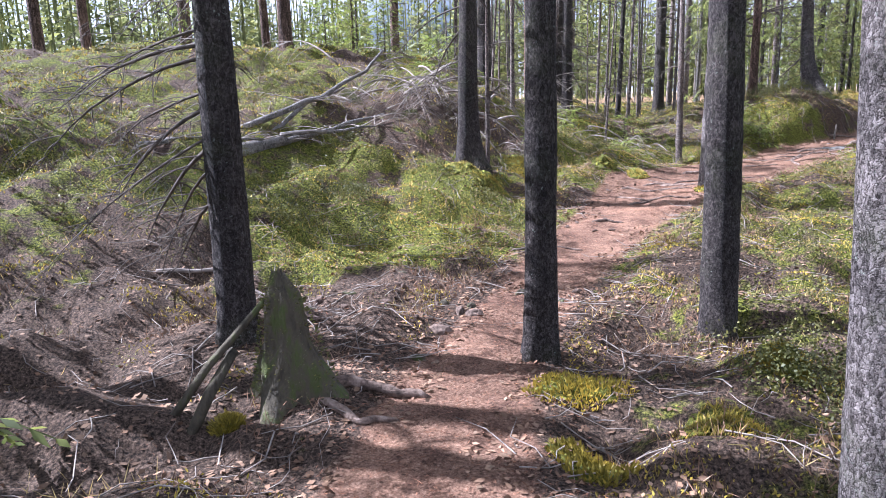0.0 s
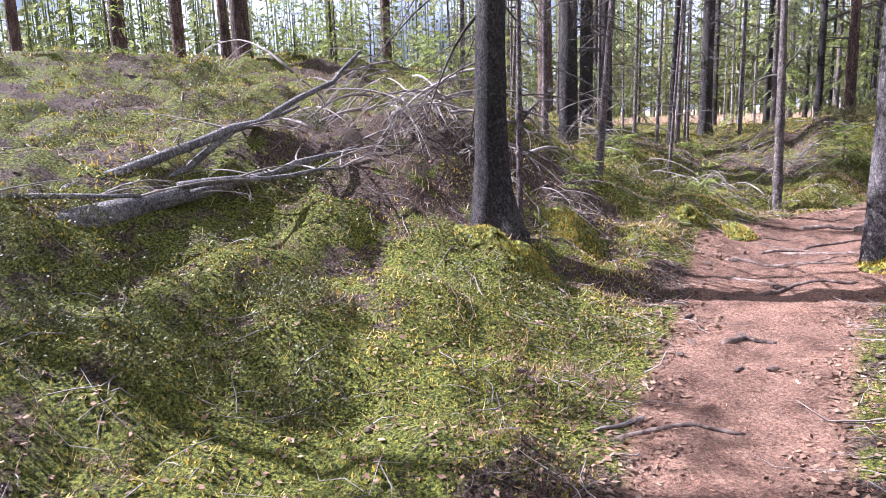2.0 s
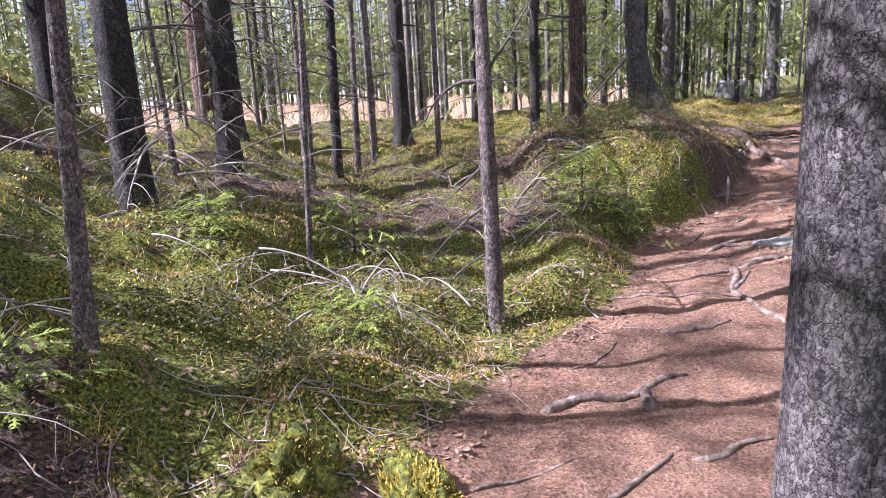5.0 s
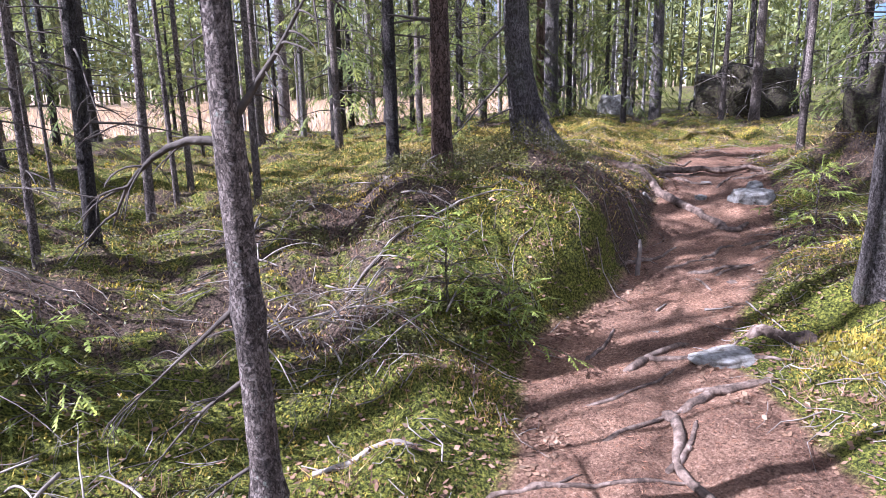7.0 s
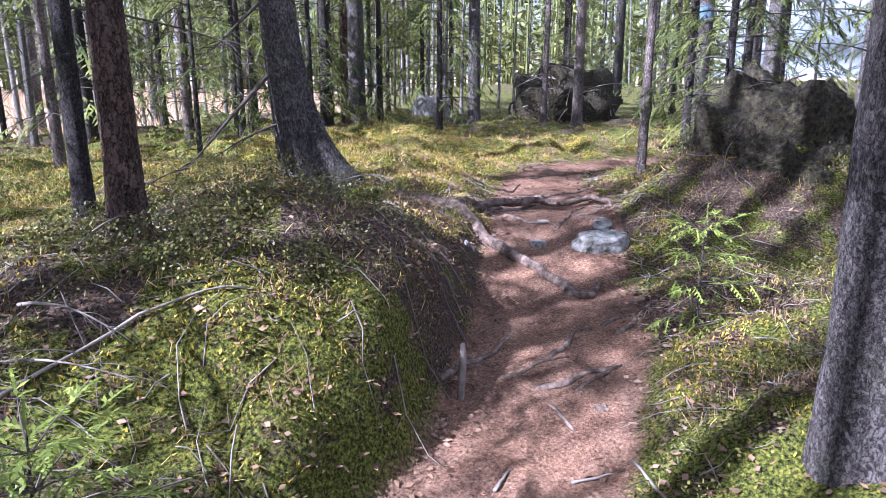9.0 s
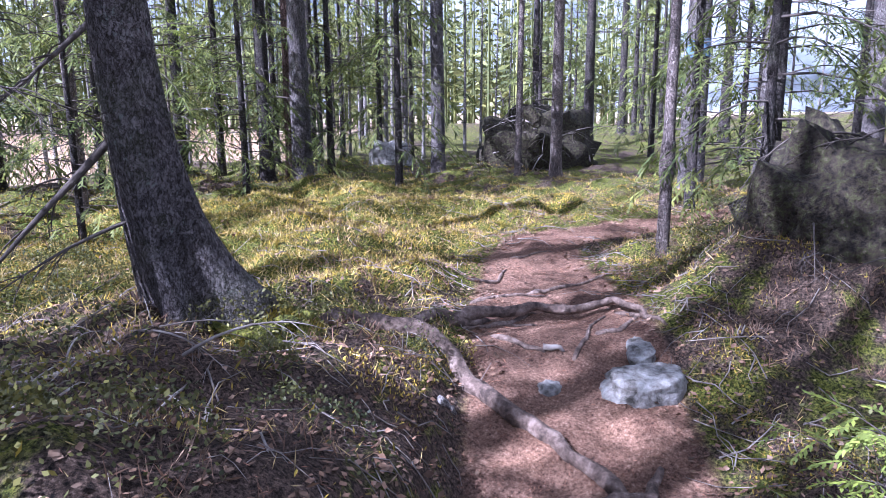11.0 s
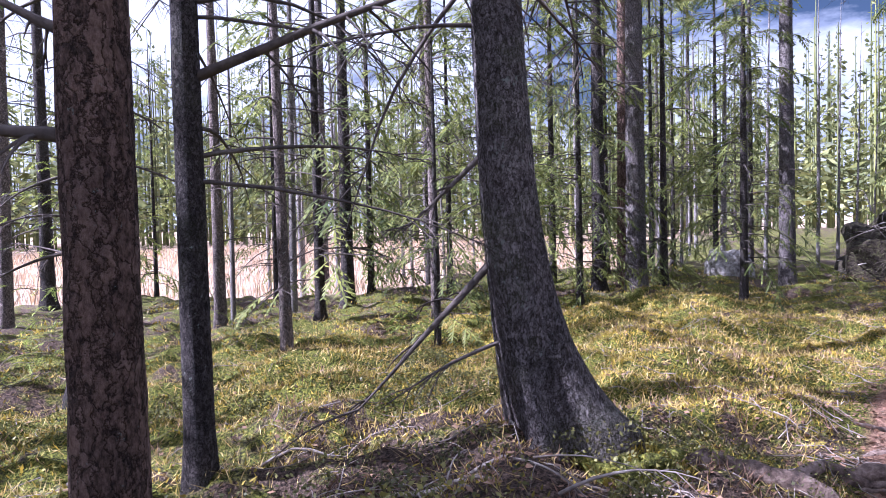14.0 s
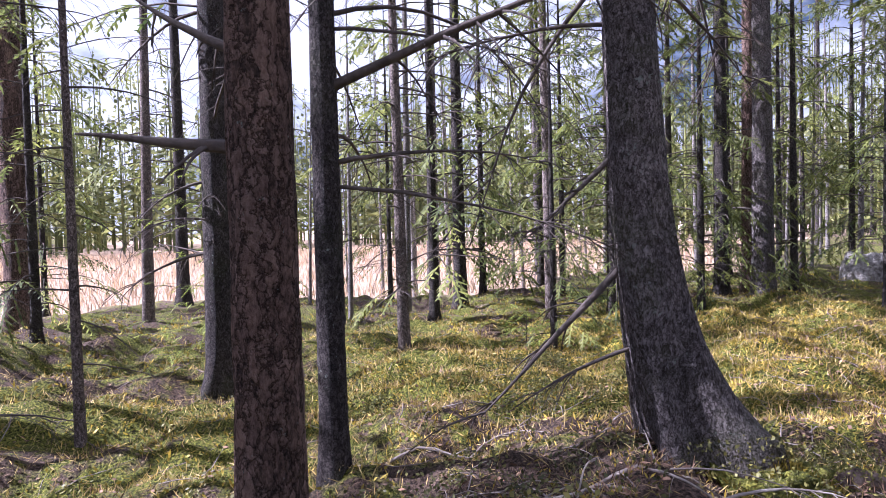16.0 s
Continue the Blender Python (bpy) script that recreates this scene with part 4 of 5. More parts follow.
x, y = c[:, 0] + dx, c[:, 1] + dy
z = ground_height(x, y) + R.uniform(0.0, 0.13, len(c)) * grow
leaf_field("bilberry_shrubs", np.stack([x, y, z], 1), unit(len(c), 0.5), unit(len(c)), R.uniform(0.013, 0.024, len(c)) * grow, R.uniform(0.008, 0.014, len(c)) * grow, shrub_leaf, "low drifts of small-leaved green bilberry shrubs", "shrubs")
# bilberry hummocks
hx, hy, hr = [], [], []
for ax, ay, sx, sy, count in ((-1.6, 5.2, 0.9, 0.45, 18), (0.1, 6.2, 0.7, 0.7, 8), (-2.6, 8.2, 1.6, 1.4, 18), (6.3, 12.5, 0.9, 0.6, 26), (5.0, 13.6, 1.2, 0.8, 14), (2.4, 2.4, 0.6, 0.9, 14), (8.6, 10.6, 0.7, 0.6, 12), (11.3, 12.2, 0.4, 0.4, 6), (7.2, 16.2, 1.4, 0.8, 9), (2.6, 9.8, 0.8, 0.7, 14), (8.2, 13.6, 0.35, 0.25, 5)):
    for _ in range(count):
        x, y = R.normal(ax, sx), R.normal(ay, sy)
        if float(trail_gap(x, y)) > 0.25:
            hx.append(x), hy.append(y), hr.append(R.uniform(0.12, 0.3))
hx, hy, hr = np.repeat(hx, 420), np.repeat(hy, 420), np.repeat(hr, 420)
t, q = R.uniform(0, 6.283, len(hx)), R.rand(len(hx)) ** 0.55
x, y = hx + np.cos(t) * q * hr, hy + np.sin(t) * q * hr
z = ground_height(x, y) + np.sqrt(np.maximum(0, 1 - q * q)) * hr * 0.8 * (1 - 0.35 * R.rand(len(hx)) ** 2) + R.normal(0, 0.012, len(hx))
leaf_field("bilberry_hummocks", np.stack([x, y, z], 1), unit(len(x), 0.5), unit(len(x)), R.uniform(0.014, 0.024, len(x)), R.uniform(0.009, 0.014, len(x)), shrub_leaf, "rounded dark green bilberry hummocks", "shrubs")
# brown heath sprigs
p = spots(9000, BOX, 2.4, 0.1)
p = p[(waves(p[:, 0], p[:, 1], 1.1, 51) + R.normal(0, 0.2, len(p)) > 0.12) & (bog_mask(p[:, 0], p[:, 1]) < 0.3)]
c = np.repeat(p, 12, 0)
x, y = c[:, 0] + R.normal(0, 0.04, len(c)), c[:, 1] + R.normal(0, 0.04, len(c))
leaf_field("heath_sprigs", np.stack([x, y, ground_height(x, y) - 0.004], 1), unit(len(c), 1.0, 0.6), unit(len(c)), R.uniform(0.04, 0.11, len(c)), R.uniform(0.003, 0.006, len(c)), litter_leaf, "brown wiry heath sprigs among the moss", "heath")
# feather moss
p = spots(300000, BOX, 1.4, 0.02)
p = p[(waves(p[:, 0], p[:, 1], 1.3, 33) + R.normal(0, 0.2, len(p)) > -0.04 + 0.85 * bare(p[:, 0], p[:, 1])) & (bog_mask(p[:, 0], p[:, 1]) < 0.3)]
big = 1 + 0.22 * p[:, 2]
leaf_field("feather_moss", np.stack([p[:, 0], p[:, 1], ground_height(p[:, 0], p[:, 1]) - 0.004], 1), unit(len(p), 0.9, 0.7), unit(len(p)), R.uniform(0.012, 0.028, len(p)) * big, R.uniform(0.006, 0.010, len(p)) * big, moss_leaf, "yellow-green feather moss carpeting the forest floor", "moss")
# straw-coloured grass
p = spots(52000, BOX, 2.8, 0.08)
p = p[(waves(p[:, 0], p[:, 1], 1.3, 37) + R.normal(0, 0.2, len(p)) > 0.08 + 0.6 * bare(p[:, 0], p[:, 1])) & (bog_mask(p[:, 0], p[:, 1]) < 0.5)]
leaf_field("dry_grass", np.stack([p[:, 0], p[:, 1], ground_height(p[:, 0], p[:, 1]) - 0.004], 1), unit(len(p), 0.9, 0.7), unit(len(p)), R.uniform(0.04, 0.11, len(p)), R.uniform(0.002, 0.0045, len(p)) * (1 + 0.1 * p[:, 2]), straw_leaf, "dry straw-coloured grass blades among the moss", "grass")
gx1, gy1 = R.normal(10.4, 2.2, 60000), R.normal(16.4, 1.6, 60000)
on = trail_gap(gx1, gy1) > 0.15
gx1, gy1 = gx1[on], gy1[on]
leaf_field("knoll_moss", np.stack([gx1, gy1, ground_height(gx1, gy1) - 0.004], 1), unit(len(gx1), 0.7, 0.9), unit(len(gx1)), R.uniform(0.025, 0.06, len(gx1)), R.uniform(0.006, 0.012, len(gx1)), moss_leaf, "sunlit golden-yellow moss and heath on the knoll", "moss")
gx2, gy2 = R.normal(8.8, 3.2, 46000), R.normal(16.2, 1.7, 46000)
on = trail_gap(gx2, gy2) > 0.15
gx2, gy2 = gx2[on], gy2[on]
leaf_field("knoll_grass", np.stack([gx2, gy2, ground_height(gx2, gy2) - 0.004], 1), unit(len(gx2), 0.6, 0.9), unit(len(gx2)), R.uniform(0.04, 0.1, len(gx2)), R.uniform(0.003, 0.006, len(gx2)), straw_leaf, "sunlit straw-yellow grass on the knoll", "grass")
# fallen leaves and needles
p = spots(52000, BOX, 1.6, -0.25)
leaf_field("leaf_litter", np.stack([p[:, 0], p[:, 1], ground_height(p[:, 0], p[:, 1]) + 0.006], 1), unit(len(p), 0.1) * (1, 1, 0.3), unit(len(p)) * (1, 1, 0.4), R.uniform(0.02, 0.05, len(p)), R.uniform(0.014, 0.03, len(p)), litter_leaf, "curled brown fallen leaves and bark flakes", "litter")
p = spots(60000, BOX, 0.3, -1.0, 2.0)
leaf_field("fallen_needles", np.stack([p[:, 0], p[:, 1], ground_height(p[:, 0], p[:, 1]) + 0.004], 1), unit(len(p), 0.0) * (1, 1, 0.15), unit(len(p)) * (1, 1, 0.2), R.uniform(0.015, 0.04, len(p)), R.uniform(0.002, 0.0045, len(p)), needle_litter, "reddish-brown fallen needles strewn on the path", "litter")
# bog reeds
x, y = R.uniform(-16, 34, 60000), R.uniform(17, 62, 60000)
b = bog_mask(x, y) > R.rand(60000) * 0.9
x, y = x[b], y[b]
leaf_field("bog_reeds", np.stack([x, y, ground_height(x, y)], 1), unit(len(x), 1.4, 0.4), unit(len(x)), R.uniform(0.2, 0.5, len(x)), R.uniform(0.012, 0.03, len(x)), reed_leaf, "pale pinkish-tan reeds of the open bog meadow", "reeds")
# dead twigs on the floor
tw = Buf()
trng = random.Random(9)
p = spots(4800, BOX, 1.6, -0.1)
for x, y, g in p:
    a, l, r = trng.uniform(0, 6.28), trng.uniform(0.08, 0.5) ** 1.2, trng.uniform(0.0015, 0.005)
    pts = []
    for j in range(4):
        px, py = x + math.cos(a) * l * j / 3, y + math.sin(a) * l * j / 3
        a += trng.uniform(-0.3, 0.3)
        pts.append((px, py, gz(px, py) + r + trng.uniform(0, 0.03)))
    tw.tube(pts, [r, r * 0.9, r * 0.7, r * 0.35], 3, cap=False)
tagged(new("fallen_twigs", tw.mesh("fallen_twigs", dead_wood)), "thin grey dead twigs lying on the forest floor", "twigs", kind="stuff")


# ---------------- single things on the forest floor ----------------
def lump_mesh(name, mat, rx, ry, h, seed, rough=0.12, detail=3.0, rings=14, segs=28, flat=0.0, jag=0.0):
    """A rounded lump sitting on z = 0: a squashed dome with an uneven skin, its skirt under the ground."""
    buf = Buf()
    for i in range(rings + 1):
        k = i / rings
        a = k * 1.5708
        r, z = max(math.cos(a), 0.0) ** (0.7 + flat), math.sin(a) ** (1.0 + flat * 0.5) * h
        if i == 0:
            z = -0.08
        for j in range(segs):
            t = 6.28318 * j / segs
            v = Vector((math.cos(t) * r, math.sin(t) * r, k * 1.3))
            d = 1 + rough * (noise.noise(v * detail + Vector((seed, 0, 0))) + 0.5 * noise.noise(v * detail * 2.7 + Vector((0, seed, 0))))
            buf.v.append(Vector((v.x * rx * d, v.y * ry * d, z * (d if i else 1) + jag * max(0, k - 0.6) * noise.noise(v * 9))))
    for i in range(rings):
        for j in range(segs):
            a, b = i * segs + j, i * segs + (j + 1) % segs
            buf.f.append((a, b, b + segs, a + segs))
    buf.f.append(tuple(rings * segs + j for j in range(segs)))
    return buf.mesh(name, mat)


def moss_clump(x, y, rx, ry, h, seed, label):
    root = thing("moss_clump", x, y, gz(x, y) - 0.01, label, "moss", turn=seed * 40)
    skin = lump_mesh("cushion", moss_cushion, rx, ry, h * 0.75, seed, 0.5, 2.6, flat=0.6)
    part("cushion", skin, root)
    m, base = root.matrix_basis, gz(x, y)

    def settle(mesh):
        """Let the clump lie along the slope under it."""
        for v in mesh.vertices:
            w = m @ v.co
            v.co.z += gz(w.x, w.y) - base

    settle(skin)
    rg, tuft = random.Random(seed), Buf()
    for _ in range(900):
        t, k = rg.uniform(0, 6.28), rg.random() ** 0.6
        p = Vector((math.cos(t) * rx * k, math.sin(t) * ry * k, h * 0.72 * (1 - k ** 1.6)))
        d = Vector((p.x / rx ** 2 * 0.05 + rg.gauss(0, 0.4), p.y / ry ** 2 * 0.05 + rg.gauss(0, 0.4), 0.8)).normalized()
        tuft.leaf(p, d, d.orthogonal().normalized(), rg.uniform(0.02, 0.045), 0.011)
    fringe = tuft.mesh("moss_fringe", moss_leaf, False)
    settle(fringe)
    part("moss_fringe", fringe, root)["kind"] = "stuff"


def rock(name, x, y, rx, ry, h, seed, label, turn=0.0, mat=None, flat=0.5, sink=0.02, rough=0.2):
    ob = new(name, lump_mesh(name, mat or stone, rx, ry, h, seed, rough, 1.7 if rough < 0.3 else 2.6, flat=-0.35 * flat))
    ob.matrix_basis = pose(x, y, gz(x, y) - sink, 0, 0, turn)
    return tagged(ob, label, "rock")


def stick(name, points, r, label, category="stick", mat=None, lift=0.0, fork=0, seed=0, taper=0.5, n=8, bury=0.3):
    """A fallen stick or a root along a few places of the plan, lying on the ground."""
    rg, buf, pts = random.Random(seed), Buf(), []
    for (x0, y0), (x1, y1) in zip(points, points[1:]):
        for k in range(5):
            x, y = x0 + (x1 - x0) * k / 5 + rg.uniform(-0.3, 0.3) * r, y0 + (y1 - y0) * k / 5 + rg.uniform(-0.3, 0.3) * r
            pts.append(Vector((x, y, gz(x, y) + r * (1 - 2 * bury) + lift)))
    x, y = points[-1]
    pts.append(Vector((x, y, gz(x, y) - r * 0.3)))
    if category == "root":
        pts[0].z -= 1.6 * r
        pts[1].z -= 0.6 * r
    o = pts[0].copy()
    m = len(pts) - 1
    buf.tube([p - o for p in pts], [r * (1 - (1 - taper) * i / m) * rg.uniform(0.85, 1.15) for i in range(m + 1)], n, 0.06, rg)
    ob = new(name, buf.mesh(name, mat or dead_wood))
    ob.location = o
    for _ in range(fork):
        i = rg.randrange(1, m)
        fb = Buf()
        dead_limb(fb, pts[i] - o, rg.uniform(0, 6.28), rg.uniform(0.15, 0.4), 0.5, 0.4, rg, r=r * 0.4, twigs=3)
        part("twig", fb.mesh("twig", mat or dead_wood), ob)
    return tagged(ob, label, category)


def sapling(x, y, h, seed, label, reach=0.35, whorls=5, mat=None):
    rg = random.Random(seed)
    root = thing("spruce_sapling", x, y, gz(x, y), label, "sapling")
    stem, leaf, wood = Buf(), Buf(), Buf()
    stem.tube([(0, 0, -0.05), (rg.uniform(-0.02, 0.02), 0, h * 0.5), (0, 0, h)], [0.011 * h + 0.003, 0.008 * h + 0.002, 0.002], 6)
    for i in range(whorls):
        k = (i + 0.4) / whorls
        for j in range(5):
            live_limb(wood, leaf, Vector((0, 0, h * k)), j * 1.257 + i + rg.uniform(-0.4, 0.4), reach * (1.1 - 0.8 * k) * rg.uniform(0.7, 1.3), 0.25 + 0.5 * k, 0.5, rg, r=0.004, shoots=6, size=0.13 * (0.5 + reach), width=0.012, from_k=0.2)
    spray(leaf, Vector((0, 0, h * 0.92)), Vector((0.05, 0, 1)), rg, 0.12, 4, 0.012, 0)
    part("stem", stem.mesh("stem", thin_bark), root)
    part("twigwork", wood.mesh("twigwork", twig_wood), root)["kind"] = "stuff"
    part("needles", leaf.mesh("needles", mat or needle_bright, False), root, "bright green needles")["kind"] = "stuff"


# the mossy stump and the split limbs against it
stump = thing("tree_stump", -0.37, 1.88, gz(-0.37, 1.88), "dark rotten tree stump overgrown with moss", "stump")
sb = Buf()
for i in range(22):
    k = i / 21
    for j in range(30):
        t = 6.28318 * j / 30
        r = 0.06 + 0.12 * (1 - k) ** 1.3 + 0.13 * math.exp(-k * 6) * (0.5 + 0.5 * math.cos(4 * t + 1))
        r *= 1 + 0.28 * noise.noise(Vector((math.cos(t) * 2.2, math.sin(t) * 2.2, k * 3))) + 0.12 * noise.noise(Vector((math.cos(t) * 9, math.sin(t) * 9, k * 5)))
        if k > 0.85:
            r *= 1 - (k - 0.85) * 3.5
        sb.v.append(Vector((math.cos(t) * r - 0.05 * k, math.sin(t) * r, -0.08 + 0.64 * k + (0.06 * noise.noise(Vector((t * 2, 3, 1))) if k > 0.8 else 0))))
for i in range(21):
    for j in range(30):
        a, b = i * 30 + j, i * 30 + (j + 1) % 30
        sb.f.append((a, b, b + 30, a + 30))
sb.f.append(tuple(21 * 30 + j for j in range(30)))
part("body", sb.mesh("body", stump_wood), stump)
srg = random.Random(4)
tb = Buf()
for _ in range(700):
    t, k = srg.uniform(0, 6.28), srg.random()
    r = 0.07 + 0.13 * (1 - k) ** 1.3
    d = Vector((math.cos(t), math.sin(t), 0.5)).normalized()
    tb.leaf(Vector((math.cos(t) * r - 0.05 * k, math.sin(t) * r, 0.58 * k)), d, d.orthogonal().normalized(), srg.uniform(0.01, 0.026), 0.008)
part("moss", tb.mesh("moss", shrub_leaf, False), stump, "dull green moss")["kind"] = "stuff"
for name, pts, r in (("leaning_limb", [(-0.86, 1.62, 0.0), (-0.72, 1.72, 0.17), (-0.6, 1.8, 0.3), (-0.42, 1.86, 0.5)], 0.02), ("leaning_limb", [(-0.76, 1.55, 0.0), (-0.7, 1.66, 0.12), (-0.62, 1.8, 0.27)], 0.028)):
    lb = Buf()
    z0 = gz(pts[0][0], pts[0][1])
    lb.tube([Vector((x + 0.37, y - 1.88, z + z0 - stump.location.z - (0.03 if i == 0 else 0))) for i, (x, y, z) in enumerate(pts)], [r, r * 0.9, r * 0.8, r * 0.6][:len(pts)], 8, 0.12, srg)
    part(name, lb.mesh(name, stump_wood), stump)
stick("tree_root", [(-0.3, 1.9), (0.0, 1.95), (0.24, 1.92)], 0.035, "bent root running from the stump onto the path", "root", root_wood, seed=3, bury=0.25)
stick("tree_root", [(-0.25, 1.8), (-0.05, 1.62), (0.12, 1.66)], 0.024, "thin root at the stump's foot", "root", root_wood, seed=4, bury=0.3)

# the fallen pale tree on the bank
fallen = thing("fallen_tree", -1.9, 6.4, gz(-1.9, 6.4), "fallen grey tree with pale forked limbs on the bank", "tree")
frg, fo = random.Random(12), fallen.location
fb = Buf()
fp = [Vector((x, y, z)) - fo for x, y, z in ((-6.2, 3.7, 0.4), (-4.6, 4.5, 0.47), (-3.4, 5.2, 0.55), (-2.6, 5.75, 0.7), (-1.9, 6.35, 0.84), (-1.55, 6.75, 0.92))]
fb.tube(fp, [0.17, 0.155, 0.14, 0.118, 0.09, 0.05], 16, 0.05, frg)
part("trunk", fb.mesh("trunk", pale_bark), fallen)
for pts, r in (([(-2.5, 5.85, 0.8), (-2.2, 6.5, 0.98), (-1.6, 7.3, 1.25), (-1.2, 8.0, 1.45), (-0.85, 8.6, 1.72), (-0.62, 8.9, 2.0)], 0.052),
               ([(-2.3, 6.0, 0.78), (-1.8, 6.9, 0.97), (-1.45, 7.6, 1.3), (-1.1, 8.3, 1.5)], 0.045),
               ([(-1.9, 6.35, 0.83), (-1.4, 7.0, 0.94), (-0.95, 7.4, 1.05), (-0.55, 7.9, 1.15)], 0.05),
               ([(-1.6, 6.7, 0.98), (-1.1, 7.0, 1.0), (-0.6, 7.3, 1.02)], 0.03),
               ([(-2.9, 5.55, 0.7), (-2.75, 5.75, 0.98), (-2.4, 6.1, 1.0), (-1.7, 6.4, 0.95)], 0.04)):
    lb = Buf()
    P = [Vector(p) - fo for p in pts]
    P = [a.lerp(b, k / 3) + Vector((frg.uniform(-0.02, 0.02), 0, frg.uniform(-0.02, 0.02))) for a, b in zip(P, P[1:]) for k in range(3)] + [P[-1]]
    lb.tube(P, [r * (1 - 0.7 * i / (len(P) - 1)) for i in range(len(P))], 8, 0.08, frg)
    limb = part("limb", lb.mesh("limb", pale_bark), fallen, "pale barkless limb")
    tb = Buf()
    for _ in range(6):
        dead_limb(tb, frg.choice(P[2:]), frg.uniform(0, 3.1), frg.uniform(0.3, 0.8), 0.3, 0.4, frg, r=0.009, twigs=5)
    part("twigwork", tb.mesh("twigwork", dead_wood), limb)["kind"] = "stuff"


def brush(x, y, rx, ry, h, count, seed, label, r=0.012, length=1.0, mat=None):
    root = thing("brush_pile", x, y, gz(x, y), label, "brushwood")
    rg = random.Random(seed)
    for _ in range(count):
        bx, by = rg.gauss(0, rx * 0.5), rg.gauss(0, ry * 0.5)
        z = gz(x + bx, y + by) - root.location.z
        buf = Buf()
        dead_limb(buf, Vector((bx, by, z + rg.uniform(0, h))), rg.uniform(0, 6.28), length * rg.uniform(0.5, 1.2), rg.uniform(-0.2, 0.7), 0.9, rg, r=r * rg.uniform(0.5, 1.3), twigs=7)
        part("branch", buf.mesh("branch", mat or dead_wood), root)


brush(-0.15, 9.1, 1.1, 0.7, 0.5, 46, 31, "heap of tangled pale dead branches behind the fallen tree", 0.016, 1.2)
brush(1.1, 8.8, 0.6, 0.7, 0.2, 10, 32, "tangle of bare dead twigs on the bank", 0.007, 0.8)
brush(4.75, 11.55, 0.55, 0.4, 0.18, 34, 33, "small heap of thin grey dead twigs", 0.006, 0.55)
brush(3.0, 10.5, 0.7, 0.6, 0.3, 20, 34, "drooping dead spruce twigs on the moss", 0.007, 0.7)
brush(5.2, 12.6, 0.8, 0.5, 0.08, 16, 35, "scattered thin dead branches on the mound", 0.006, 0.7)
brush(7.0, 13.2, 0.7, 0.45, 0.05, 16, 36, "scattered dead twigs at the bent spruce's foot", 0.006, 0.6)
brush(1.9, 12.4, 1.2, 1.0, 0.6, 34, 37, "dense dead brush under the spruces", 0.010, 1.2)

# moss cushions
for x, y, rx, ry, h, seed, label in ((2.44, 8.68, 0.19, 0.15, 0.17, 1, "dark hollowed moss hummock beside the path"), (2.87, 8.56, 0.21, 0.14, 0.12, 2, "low green moss hummock at the path's edge"),
                                     (1.92, 2.0, 0.13, 0.12, 0.16, 3, "round bright green moss cushion"), (-0.62, 1.62, 0.07, 0.06, 0.06, 4, "small green moss cushion by the stump"),
                                     (0.78, 6.9, 0.24, 0.18, 0.09, 5, "yellow-green moss cushion below the spruce"), (0.45, 7.12, 0.26, 0.22, 0.1, 6, "moss climbing the spruce's foot"),
                                     (3.44, 7.08, 0.34, 0.24, 0.04, 7, "moss mat around the stout spruce's foot"), (1.2, 7.95, 0.3, 0.22, 0.06, 8, "yellow-green moss cushion on the bank"),
                                     (0.95, 1.95, 0.26, 0.18, 0.03, 9, "flat moss mat at the slim spruce's foot"), (1.45, 1.5, 0.25, 0.16, 0.05, 10, "flat green moss patch"), (7.05, 10.0, 0.34, 0.24, 0.03, 11, "moss mat on the bank by the spruce"),
                                     (0.9, 1.35, 0.2, 0.15, 0.04, 12, "flat green moss patch")):
    moss_clump(x, y, rx, ry, h, seed, label)

# stones
rock("stone", 6.6, 10.45, 0.26, 0.13, 0.06, 1, "flat pale granite stone at the path's edge", -18)
rock("stone", 9.42, 12.46, 0.25, 0.16, 0.12, 2, "pale angular granite block beside the path", -25, flat=0.6)
rock("stone", 9.66, 12.62, 0.2, 0.08, 0.06, 3, "flat grey stone half buried in the path", 30)
rock("stone", 9.1, 12.82, 0.075, 0.06, 0.045, 4, "small rounded grey stone on the path")
rock("stone", 6.57, 11.0, 0.055, 0.04, 0.02, 5, "small pale stone on the path")
rock("stone", 7.6, 11.25, 0.045, 0.04, 0.03, 6, "small brown stone on the path", mat=root_wood)
rock("boulder", 16.1, 21.5, 0.55, 0.4, 0.5, 7, "pale granite boulder among the trees", 20)
rock("boulder", 18.5, 19.5, 1.6, 1.0, 1.4, 8, "dark mossy boulder hung with dead branches", mat=shaded_root_soil, rough=0.3, sink=0.3)
rock("root_plate", 11.5, 12.05, 0.8, 0.72, 1.1, 11, "mossy upturned root plate beside the path, coloured dark as in shade", 15, mat=shaded_root_soil, sink=0.8, rough=0.32)
brush(11.45, 12.05, 0.75, 0.7, 0.5, 34, 39, "dark dead twigs covering the root mound", 0.007, 0.7, twig_wood)
brush(17.8, 19.2, 1.4, 1.0, 1.2, 30, 38, "dead branches hanging over the boulder", 0.014, 1.4)
rock("stone", 0.27, 2.83, 0.075, 0.06, 0.055, 9, "small reddish stone on the path", mat=root_wood)
for i in range(16):
    rr = random.Random(200 + i)
    x, y = 0.1 + rr.gauss(0, 0.45), 3.1 + rr.gauss(0, 0.5)
    rock("bark_clod", x, y, rr.uniform(0.03, 0.07), rr.uniform(0.025, 0.05), rr.uniform(0.025, 0.055), 20 + i, "crumbling brown clod of rotten bark on the ground", rr.uniform(0, 360), mat=rr.choice((root_wood, stump_wood)))

